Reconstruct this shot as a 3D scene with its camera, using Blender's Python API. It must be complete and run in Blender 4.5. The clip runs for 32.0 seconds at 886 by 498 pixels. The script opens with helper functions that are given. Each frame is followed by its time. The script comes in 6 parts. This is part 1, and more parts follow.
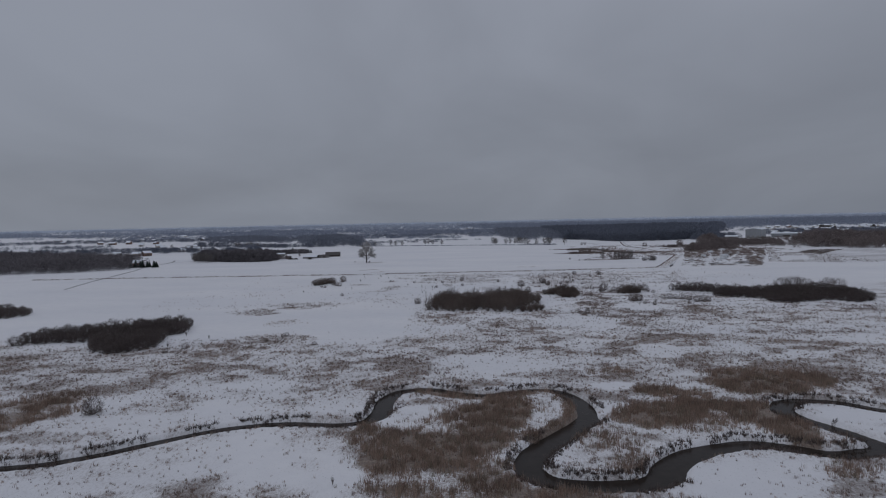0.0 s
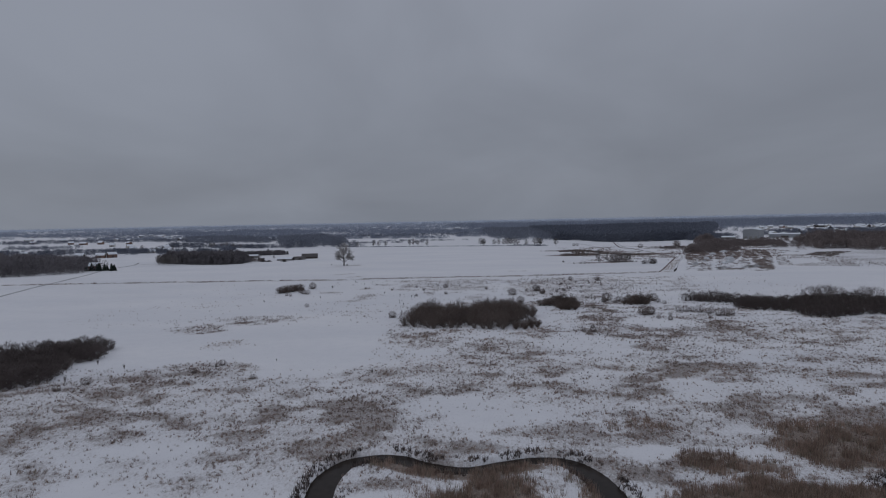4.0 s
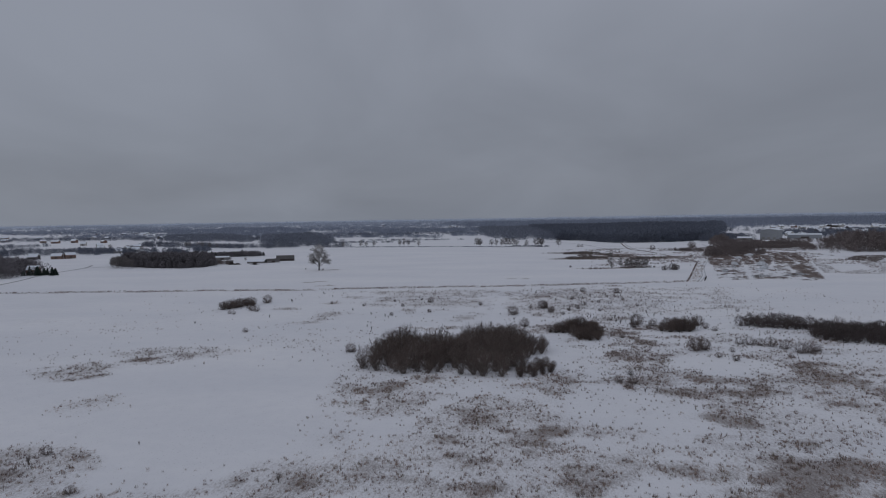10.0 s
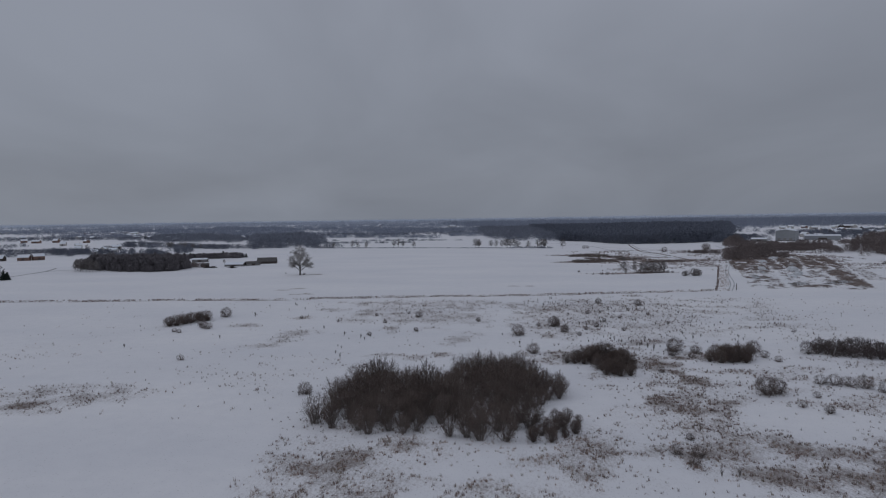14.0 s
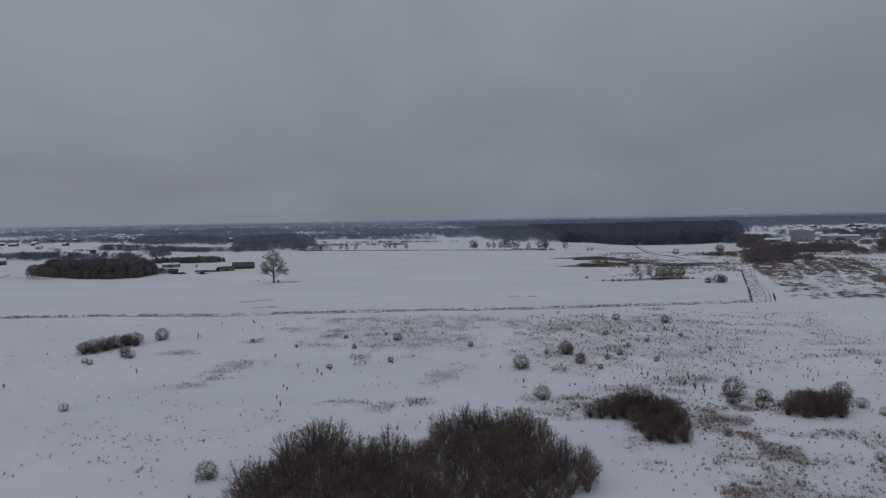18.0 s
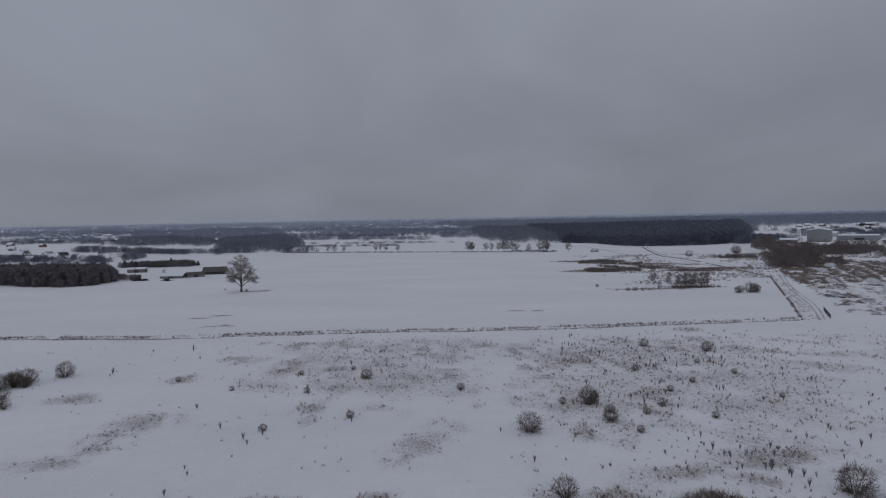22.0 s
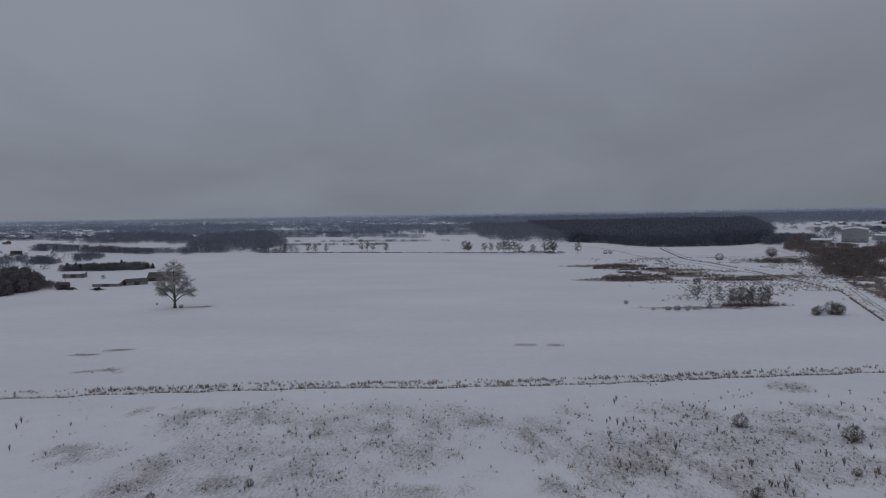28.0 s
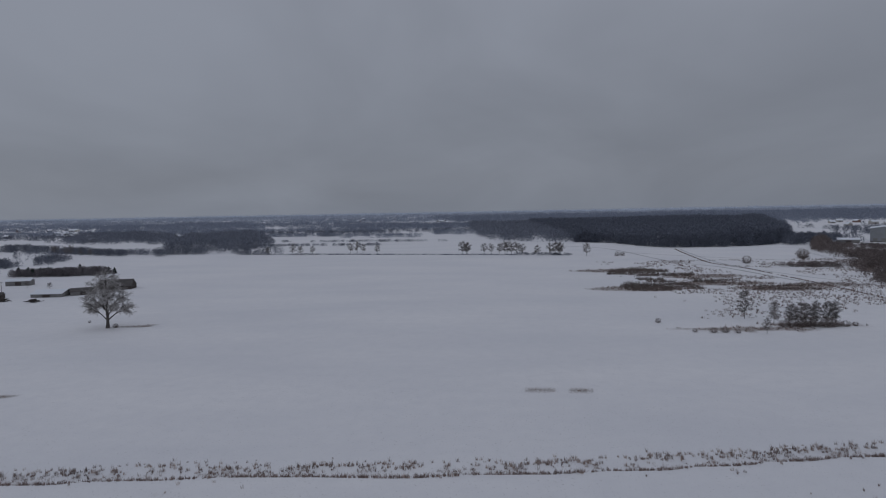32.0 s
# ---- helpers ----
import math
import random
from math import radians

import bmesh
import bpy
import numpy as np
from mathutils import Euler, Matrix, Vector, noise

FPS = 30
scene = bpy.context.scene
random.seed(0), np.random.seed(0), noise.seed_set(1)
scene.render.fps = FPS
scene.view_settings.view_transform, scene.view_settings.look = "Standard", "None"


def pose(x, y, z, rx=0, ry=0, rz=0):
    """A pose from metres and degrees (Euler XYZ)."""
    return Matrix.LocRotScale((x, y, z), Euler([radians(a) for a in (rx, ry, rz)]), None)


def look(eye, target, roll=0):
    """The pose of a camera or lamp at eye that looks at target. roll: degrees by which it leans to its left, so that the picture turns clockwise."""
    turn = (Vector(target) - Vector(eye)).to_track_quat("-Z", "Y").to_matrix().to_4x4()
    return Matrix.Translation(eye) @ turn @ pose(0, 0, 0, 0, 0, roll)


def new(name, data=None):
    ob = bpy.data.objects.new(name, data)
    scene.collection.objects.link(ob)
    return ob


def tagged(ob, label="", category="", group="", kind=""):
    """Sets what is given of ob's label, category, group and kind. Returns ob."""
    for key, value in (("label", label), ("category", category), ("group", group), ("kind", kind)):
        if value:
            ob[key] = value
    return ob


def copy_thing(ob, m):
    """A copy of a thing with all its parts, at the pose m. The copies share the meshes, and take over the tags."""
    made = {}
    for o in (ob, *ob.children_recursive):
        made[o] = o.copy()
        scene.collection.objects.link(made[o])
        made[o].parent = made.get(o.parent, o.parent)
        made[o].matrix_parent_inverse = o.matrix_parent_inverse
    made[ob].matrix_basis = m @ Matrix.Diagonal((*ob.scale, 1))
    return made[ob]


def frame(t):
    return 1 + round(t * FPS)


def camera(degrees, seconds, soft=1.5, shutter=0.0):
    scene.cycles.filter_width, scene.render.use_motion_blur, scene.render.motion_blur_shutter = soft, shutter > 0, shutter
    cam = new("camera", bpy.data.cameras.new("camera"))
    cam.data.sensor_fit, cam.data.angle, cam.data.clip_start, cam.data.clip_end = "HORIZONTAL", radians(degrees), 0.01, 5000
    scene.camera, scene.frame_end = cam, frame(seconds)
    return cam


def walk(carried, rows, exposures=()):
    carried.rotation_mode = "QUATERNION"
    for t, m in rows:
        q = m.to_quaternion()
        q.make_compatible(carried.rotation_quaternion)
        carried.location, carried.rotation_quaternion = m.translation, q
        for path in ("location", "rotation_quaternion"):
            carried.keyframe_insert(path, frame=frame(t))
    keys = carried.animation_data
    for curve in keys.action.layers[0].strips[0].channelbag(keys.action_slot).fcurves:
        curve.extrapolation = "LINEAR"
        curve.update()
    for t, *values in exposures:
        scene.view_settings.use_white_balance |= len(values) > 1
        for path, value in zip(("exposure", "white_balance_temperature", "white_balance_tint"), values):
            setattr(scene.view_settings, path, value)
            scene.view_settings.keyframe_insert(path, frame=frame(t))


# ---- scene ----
cam = camera(70.0, 32.0, soft=1.1)
PATH = [
    (0, (1.696, 14.917, 47.45), (1.478, 16.902, 47.35), -1.3),
    (1, (1.229, 27.54, 47.361), (1.021, 29.527, 47.262), -1.2),
    (2, (0.744, 40.151, 47.32), (0.543, 42.138, 47.22), -1.2),
    (3, (0.417, 52.691, 47.284), (0.227, 54.679, 47.18), -1.2),
    (3.5, (0.359, 59.194, 47.295), (0.174, 61.183, 47.193), -1.2),
    (5.5, (0.591, 85.874, 47.491), (0.419, 87.864, 47.385), -1.2),
    (6, (0.7, 92.557, 47.509), (0.528, 94.547, 47.403), -1.2),
    (7, (0.791, 105.902, 47.486), (0.621, 107.892, 47.38), -1.1),
    (8, (0.766, 119.224, 47.432), (0.596, 121.214, 47.324), -1.1),
    (9, (0.609, 132.577, 47.31), (0.438, 134.567, 47.202), -1.1),
    (10, (0.353, 145.998, 47.136), (0.18, 147.987, 47.027), -1.0),
    (11, (0.168, 159.49, 46.909), (-0.008, 161.479, 46.8), -0.9),
    (12, (-0.095, 173.078, 46.686), (-0.272, 175.067, 46.575), -1.0),
    (13, (-0.354, 186.821, 46.491), (-0.528, 188.81, 46.38), -1.0),
    (14, (-0.516, 200.608, 46.329), (-0.687, 202.598, 46.219), -0.9),
    (14.5, (-0.553, 207.521, 46.263), (-0.724, 209.511, 46.155), -0.7),
    (16.5, (-0.138, 235.108, 45.585), (-0.307, 237.098, 45.476), -1.1),
    (17, (-0.058, 241.865, 45.526), (-0.225, 243.855, 45.417), -1.1),
    (18, (0.076, 255.152, 45.465), (-0.09, 257.142, 45.357), -1.1),
    (19, (0.129, 268.252, 45.456), (-0.035, 270.242, 45.346), -1.1),
    (20, (0.207, 281.43, 45.559), (0.043, 283.42, 45.448), -1.1),
    (21, (0.134, 294.9, 45.743), (-0.028, 296.89, 45.631), -1.1),
    (22, (0.108, 308.56, 45.928), (-0.051, 310.551, 45.816), -1.2),
    (23, (0.123, 322.108, 46.026), (-0.039, 324.098, 45.913), -1.2),
    (24, (-0.201, 335.689, 45.996), (-0.362, 337.679, 45.882), -1.1),
    (25, (-0.411, 349.222, 45.896), (-0.574, 351.212, 45.779), -1.0),
    (25.5, (-0.478, 356.067, 45.845), (-0.639, 358.057, 45.727), -1.0),
    (27.5, (-0.68, 384.098, 45.936), (-0.837, 386.088, 45.811), -1.0),
    (28, (-0.783, 391.162, 45.973), (-0.938, 393.152, 45.848), -1.0),
    (29, (-0.964, 405.171, 46.063), (-1.119, 407.16, 45.935), -1.0),
    (30, (-1.134, 419.028, 46.069), (-1.289, 421.017, 45.938), -1.0),
    (31, (-1.277, 432.714, 45.999), (-1.433, 434.703, 45.867), -1.0),
    (32, (-1.701, 446.571, 45.973), (-1.854, 448.561, 45.841), -1.1),
]
walk(cam, [(t, look(eye, target, roll)) for t, eye, target, roll in PATH], [(0, 0.0), (22.4, 0.0), (23.6, -0.09), (32, -0.08)])

# ---- world and light ----
def nodes_of(tree):
    tree.nodes.clear()
    return tree.nodes, tree.links


world = bpy.data.worlds.new("overcast_sky")
scene.world = world
world.use_nodes = True
wn, wl = nodes_of(world.node_tree)
w_out = wn.new("ShaderNodeOutputWorld")
w_bg = wn.new("ShaderNodeBackground")
w_tc = wn.new("ShaderNodeTexCoord")
w_sep = wn.new("ShaderNodeSeparateXYZ")
wl.new(w_tc.outputs["Generated"], w_sep.inputs[0])
# cloud deck seen in perspective: direction divided by its height
w_h = wn.new("ShaderNodeMath"); w_h.operation = "ADD"; w_h.inputs[1].default_value = 0.30
wl.new(w_sep.outputs["Z"], w_h.inputs[0])
w_abs = wn.new("ShaderNodeMath"); w_abs.operation = "MAXIMUM"; w_abs.inputs[1].default_value = 0.08
wl.new(w_h.outputs[0], w_abs.inputs[0])
w_div = wn.new("ShaderNodeVectorMath"); w_div.operation = "DIVIDE"
w_com = wn.new("ShaderNodeCombineXYZ")
for n in range(3):
    wl.new(w_abs.outputs[0], w_com.inputs[n])
wl.new(w_tc.outputs["Generated"], w_div.inputs[0])
wl.new(w_com.outputs[0], w_div.inputs[1])
w_map = wn.new("ShaderNodeMapping")
w_map.inputs["Scale"].default_value = (1.3, 0.9, 1.0)
w_map.inputs["Rotation"].default_value = (0, 0, 0.5)
wl.new(w_div.outputs[0], w_map.inputs[0])
w_no = wn.new("ShaderNodeTexNoise")
w_no.inputs["Scale"].default_value = 1.0
w_no.inputs["Detail"].default_value = 4.0
w_no.inputs["Roughness"].default_value = 0.5
w_no.inputs["Distortion"].default_value = 0.4
wl.new(w_map.outputs[0], w_no.inputs["Vector"])
w_cl = wn.new("ShaderNodeMapRange")
w_cl.inputs["From Min"].default_value, w_cl.inputs["From Max"].default_value = 0.28, 0.72
w_cl.inputs["To Min"].default_value, w_cl.inputs["To Max"].default_value = 0.90, 1.12
wl.new(w_no.outputs["Fac"], w_cl.inputs["Value"])
# overcast gradient: brighter towards the zenith
w_gr = wn.new("ShaderNodeValToRGB")
w_gr.color_ramp.elements[0].position, w_gr.color_ramp.elements[0].color = 0.0, (0.192, 0.213, 0.256, 1)
w_gr.color_ramp.elements[1].position, w_gr.color_ramp.elements[1].color = 1.0, (0.400, 0.432, 0.520, 1)
e = w_gr.color_ramp.elements.new(0.05); e.color = (0.205, 0.224, 0.267, 1)
e = w_gr.color_ramp.elements.new(0.32); e.color = (0.248, 0.269, 0.322, 1)
wl.new(w_sep.outputs["Z"], w_gr.inputs[0])
w_mul = wn.new("ShaderNodeVectorMath"); w_mul.operation = "SCALE"
wl.new(w_gr.outputs[0], w_mul.inputs[0])
wl.new(w_cl.outputs[0], w_mul.inputs["Scale"])
w_sky = wn.new("ShaderNodeTexSky")
w_sky.sky_type = "NISHITA"
w_sky.sun_disc = False
w_sky.sun_elevation, w_sky.sun_rotation = radians(34), radians(-80)
w_ss = wn.new("ShaderNodeVectorMath"); w_ss.operation = "SCALE"; w_ss.inputs["Scale"].default_value = 0.08
wl.new(w_sky.outputs[0], w_ss.inputs[0])
w_mix = wn.new("ShaderNodeMix"); w_mix.data_type = "RGBA"; w_mix.inputs["Factor"].default_value = 0.985
wl.new(w_ss.outputs[0], w_mix.inputs["A"])
wl.new(w_mul.outputs[0], w_mix.inputs["B"])
# the deck is a little thinner, and brighter, to the west
w_we = wn.new("ShaderNodeMapRange")
w_we.inputs["From Min"].default_value, w_we.inputs["From Max"].default_value = -0.6, 0.6
w_we.inputs["To Min"].default_value, w_we.inputs["To Max"].default_value = 1.03, 0.945
wl.new(w_sep.outputs["X"], w_we.inputs["Value"])
w_fin = wn.new("ShaderNodeVectorMath"); w_fin.operation = "SCALE"
wl.new(w_mix.outputs["Result"], w_fin.inputs[0])
wl.new(w_we.outputs[0], w_fin.inputs["Scale"])
wl.new(w_fin.outputs[0], w_bg.inputs["Color"])
w_bg.inputs["Strength"].default_value = 1.0
wl.new(w_bg.outputs[0], w_out.inputs[0])

sun_data = bpy.data.lights.new("sun", "SUN")
sun_data.energy, sun_data.angle, sun_data.color = 0.12, radians(25), (1.0, 0.96, 0.92)
sun = new("sun", sun_data)
sun.matrix_world = look((-600, 200, 400), (0, 300, 0))


# ---- materials ----
def shade(name, dark, light, scale=1.0, rough=0.9, bump=0.0, spread=0.0, island=0.0, fine=8.0, metal=0.0, spec=0.2):
    """Two-scale mottled surface between two colours; spread and island vary it from piece to piece."""
    m = bpy.data.materials.new(name)
    m.use_nodes = True
    nd, ln = nodes_of(m.node_tree)
    out = nd.new("ShaderNodeOutputMaterial")
    bs = nd.new("ShaderNodeBsdfPrincipled")
    ln.new(bs.outputs[0], out.inputs[0])
    tc = nd.new("ShaderNodeTexCoord")
    a = nd.new("ShaderNodeTexNoise"); a.inputs["Scale"].default_value = scale; a.inputs["Detail"].default_value = 4
    b = nd.new("ShaderNodeTexNoise"); b.inputs["Scale"].default_value = scale * fine; b.inputs["Detail"].default_value = 3
    ln.new(tc.outputs["Object"], a.inputs["Vector"])
    ln.new(tc.outputs["Object"], b.inputs["Vector"])
    av = nd.new("ShaderNodeMath"); av.operation = "ADD"
    ln.new(a.outputs["Fac"], av.inputs[0]); ln.new(b.outputs["Fac"], av.inputs[1])
    last = av.outputs[0]
    for amount, node, socket in ((spread, "ShaderNodeObjectInfo", "Random"), (island, "ShaderNodeNewGeometry", "Random Per Island")):
        if amount:
            src = nd.new(node)
            ma = nd.new("ShaderNodeMath"); ma.operation = "MULTIPLY_ADD"
            ma.inputs[1].default_value = amount
            ln.new(src.outputs[socket], ma.inputs[0]); ln.new(last, ma.inputs[2])
            mb = nd.new("ShaderNodeMath"); mb.operation = "SUBTRACT"; mb.inputs[1].default_value = amount / 2
            ln.new(ma.outputs[0], mb.inputs[0])
            last = mb.outputs[0]
    mr = nd.new("ShaderNodeMapRange")
    mr.inputs["From Min"].default_value, mr.inputs["From Max"].default_value = 0.6, 1.4
    ln.new(last, mr.inputs["Value"])
    mx = nd.new("ShaderNodeMix"); mx.data_type = "RGBA"
    mx.inputs["A"].default_value, mx.inputs["B"].default_value = (*dark, 1), (*light, 1)
    ln.new(mr.outputs[0], mx.inputs["Factor"])
    ln.new(mx.outputs["Result"], bs.inputs["Base Color"])
    bs.inputs["Roughness"].default_value = rough
    bs.inputs["Metallic"].default_value = metal
    bs.inputs["Specular IOR Level"].default_value = spec
    if bump:
        bp = nd.new("ShaderNodeBump"); bp.inputs["Strength"].default_value = bump; bp.inputs["Distance"].default_value = 0.05
        ln.new(b.outputs["Fac"], bp.inputs["Height"]); ln.new(bp.outputs[0], bs.inputs["Normal"])
    return m


SNOW = shade("roof_snow", (0.74, 0.77, 0.81), (0.84, 0.86, 0.89), 0.4, 0.7, 0.3)
BARK = shade("grey_bark", (0.075, 0.066, 0.06), (0.15, 0.135, 0.125), 1.5, 0.95, 0.4, 0.15)
LIME_TWIG = shade("frosted_twigs", (0.388, 0.369, 0.356), (0.688, 0.663, 0.644), 0.5, 0.95, 0, 0, 0.6)
SHRUB = shade("willow_twigs", (0.122, 0.097, 0.088), (0.243, 0.198, 0.180), 0.6, 0.95, 0, 0.35, 0.6)
STEM = shade("willow_stems", (0.15, 0.132, 0.12), (0.36, 0.325, 0.3), 1.2, 0.95, 0, 0.2)
GREYSHRUB = shade("grey_twigs", (0.125, 0.112, 0.106), (0.27, 0.245, 0.23), 0.6, 0.95, 0, 0.3, 0.6)
PALEBARK = shade("frosted_bark", (0.145, 0.131, 0.123), (0.3, 0.28, 0.268), 1.2, 0.95, 0.4, 0.15)
THICKET = shade("brown_willow_twigs", (0.111, 0.085, 0.073), (0.232, 0.184, 0.159), 0.6, 0.95, 0, 0.4, 0.6)
DARKTWIG = shade("thicket_twigs", (0.088, 0.071, 0.066), (0.18, 0.15, 0.14), 0.6, 0.95, 0, 0.3, 0.5)
COPSEWOOD = shade("copse_wood", (0.158, 0.146, 0.154), (0.247, 0.228, 0.235), 0.03, 0.95, 0, 0, 0.12)
# middle haze step: distance paleness mixed into the wood's base colour
HAZED_MIDWOOD = shade("paler_wood", (0.180, 0.196, 0.236), (0.240, 0.258, 0.302), 0.02, 0.95, 0, 0, 0.1)
BIRCH = shade("birch_bark", (0.16, 0.15, 0.145), (0.42, 0.41, 0.40), 2.0, 0.9, 0, 0.2)
SPRUCE = shade("spruce_needles", (0.028, 0.041, 0.035), (0.078, 0.102, 0.083), 1.0, 0.9, 0, 0.3, 0.4)
GRASS = shade("dry_grass", (0.280, 0.207, 0.174), (0.540, 0.426, 0.361), 0.05, 0.95, 0, 0, 0.8)
STRAW = shade("pale_straw", (0.176, 0.148, 0.112), (0.368, 0.320, 0.248), 0.08, 0.95, 0, 0, 0.7)
WEED = shade("dark_weeds", (0.149, 0.111, 0.099), (0.366, 0.281, 0.245), 0.05, 0.95, 0, 0, 0.8)
REED = shade("brown_reed", (0.175, 0.122, 0.097), (0.499, 0.371, 0.296), 0.07, 0.95, 0, 0, 0.7)
# far woods: aerial haze put into the base colours, paler and bluer with distance
HAZED_FARWOOD = shade("winter_wood", (0.128, 0.143, 0.179), (0.179, 0.194, 0.234), 0.02, 0.95, 0, 0, 0.1)
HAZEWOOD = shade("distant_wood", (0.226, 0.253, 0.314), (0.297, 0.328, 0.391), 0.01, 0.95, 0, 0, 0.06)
HAZED_HORIZON = shade("horizon_wood", (0.55, 0.6, 0.69), (0.64, 0.69, 0.77), 0.004, 0.95, 0, 0, 0.06)
HAZED_BLUEWOOD = shade("hazy_wood", (0.37, 0.41, 0.49), (0.46, 0.5, 0.575), 0.006, 0.95, 0, 0, 0.06)
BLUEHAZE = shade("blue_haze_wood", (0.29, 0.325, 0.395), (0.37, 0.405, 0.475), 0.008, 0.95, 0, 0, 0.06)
SEDGE = shade("dark_sedge", (0.062, 0.05, 0.046), (0.18, 0.146, 0.132), 0.05, 0.95, 0, 0, 0.8)
SCRUBGRASS = shade("brown_brushwood", (0.11, 0.09, 0.08), (0.24, 0.2, 0.175), 0.05, 0.95, 0, 0, 0.7)
SNOWSOIL = shade("snowy_soil", (0.10, 0.08, 0.065), (0.75, 0.77, 0.80), 0.35, 0.9, 0.4, 0.4, 0, 4.0)
SCRUB = shade("brown_scrub", (0.156, 0.129, 0.122), (0.269, 0.227, 0.215), 0.03, 0.95, 0, 0, 0.25)
GREYPLANK = shade("grey_planks", (0.17, 0.165, 0.16), (0.32, 0.31, 0.30), 0.7, 0.9, 0.3, 0.25)
OLDROOF = shade("old_roof", (0.06, 0.054, 0.052), (0.15, 0.14, 0.135), 0.5, 0.9, 0.2, 0.2)
PLANK = shade("weathered_planks", (0.05, 0.042, 0.038), (0.13, 0.11, 0.10), 0.7, 0.9, 0.3, 0.25)
RENDER_WALL = shade("rendered_wall", (0.42, 0.40, 0.37), (0.60, 0.58, 0.55), 0.3, 0.9, 0.1, 0.5)
BRICKWALL = shade("brick_wall", (0.17, 0.11, 0.09), (0.30, 0.20, 0.16), 0.5, 0.9, 0.2, 0.4)
METAL = shade("pale_sheet_metal", (0.25, 0.262, 0.275), (0.33, 0.342, 0.355), 0.05, 0.5, 0.0, 0.1, 0, 6.0, 0.0, 0.4)
DARKGLASS = shade("dark_window", (0.02, 0.022, 0.026), (0.05, 0.055, 0.06), 0.5, 0.15, 0, 0, 0, 4, 0, 0.5)
POSTWOOD = shade("old_post_wood", (0.045, 0.038, 0.034), (0.10, 0.088, 0.078), 2.0, 0.95, 0.2, 0.3)
ASPHALT = shade("concrete_slab", (0.14, 0.14, 0.14), (0.24, 0.24, 0.24), 0.2, 0.9)
CARPAINT = shade("dark_paint", (0.03, 0.03, 0.035), (0.06, 0.06, 0.065), 0.5, 0.4, 0, 0.5, 0, 3, 0, 0.5)

# water: dark, smooth, a little rippled
WATER = bpy.data.materials.new("river_water")
WATER.use_nodes = True
nd, ln = nodes_of(WATER.node_tree)
o_, b_ = nd.new("ShaderNodeOutputMaterial"), nd.new("ShaderNodeBsdfPrincipled")
ln.new(b_.outputs[0], o_.inputs[0])
t_, n_ = nd.new("ShaderNodeTexCoord"), nd.new("ShaderNodeTexNoise")
n_.inputs["Scale"].default_value, n_.inputs["Detail"].default_value = 0.6, 4
ln.new(t_.outputs["Object"], n_.inputs["Vector"])
c_ = nd.new("ShaderNodeValToRGB")
c_.color_ramp.elements[0].color, c_.color_ramp.elements[1].color = (0.024, 0.019, 0.016, 1), (0.048, 0.038, 0.032, 1)
ln.new(n_.outputs["Fac"], c_.inputs[0]); ln.new(c_.outputs[0], b_.inputs["Base Color"])
p_ = nd.new("ShaderNodeBump"); p_.inputs["Strength"].default_value, p_.inputs["Distance"].default_value = 0.08, 0.03
ln.new(n_.outputs["Fac"], p_.inputs["Height"]); ln.new(p_.outputs[0], b_.inputs["Normal"])
b_.inputs["Roughness"].default_value, b_.inputs["IOR"].default_value = 0.12, 1.33
b_.inputs["Specular IOR Level"].default_value = 0.10


# ---- fields: value noise and the plan's patches ----
LATTICE = np.random.RandomState(7).rand(256, 256)


def vnoise(x, y):
    xi, yi = np.floor(x).astype(int), np.floor(y).astype(int)
    fx, fy = x - xi, y - yi
    fx, fy = fx * fx * (3 - 2 * fx), fy * fy * (3 - 2 * fy)
    a, b = LATTICE[xi % 256, yi % 256], LATTICE[(xi + 1) % 256, yi % 256]
    c, d = LATTICE[xi % 256, (yi + 1) % 256], LATTICE[(xi + 1) % 256, (yi + 1) % 256]
    return (a * (1 - fx) + b * fx) * (1 - fy) + (c * (1 - fx) + d * fx) * fy


def fbm(x, y, size, octaves=4):
    """0 to 1, with features of about that size in metres."""
    total, gain, out = 0.0, 1.0, 0.0
    for k in range(octaves):
        out = out + gain * vnoise(x / size * 2**k + 17.3 * k, y / size * 2**k + 9.1 * k)
        total += gain
        gain *= 0.5
    return out / total


def blobs(x, y, some, amount=1.0, soft=1.0):
    """Soft-edged oval patches (x, y, half width, half depth) with ragged edges."""
    out = np.zeros_like(x)
    wx, wy = (fbm(x, y, 9, 3) - 0.5) * 8, (fbm(x + 90, y, 9, 3) - 0.5) * 8
    for cx, cy, rx, ry in some:
        near = (np.abs(x - cx) < 2.2 * rx + 8) & (np.abs(y - cy) < 2.2 * ry + 8)
        if near.any():
            d = ((x[near] + wx[near] - cx) / (rx * 1.1)) ** 2 + ((y[near] + wy[near] - cy) / (ry * 1.1)) ** 2
            out[near] = np.maximum(out[near], np.clip((1.55 - d) * soft, 0, 1))
    return out * amount


def to_line(x, y, pts):
    """Distance from points to a polyline."""
    out = np.full_like(x, 1e9)
    for (ax, ay), (bx, by) in zip(pts[:-1], pts[1:]):
        lo_x, hi_x, lo_y, hi_y = min(ax, bx) - 30, max(ax, bx) + 30, min(ay, by) - 30, max(ay, by) + 30
        near = (x > lo_x) & (x < hi_x) & (y > lo_y) & (y < hi_y)
        if not near.any():
            continue
        px, py = x[near], y[near]
        dx, dy = bx - ax, by - ay
        s = np.clip(((px - ax) * dx + (py - ay) * dy) / (dx * dx + dy * dy + 1e-9), 0, 1)
        out[near] = np.minimum(out[near], np.hypot(px - ax - s * dx, py - ay - s * dy))
    return out


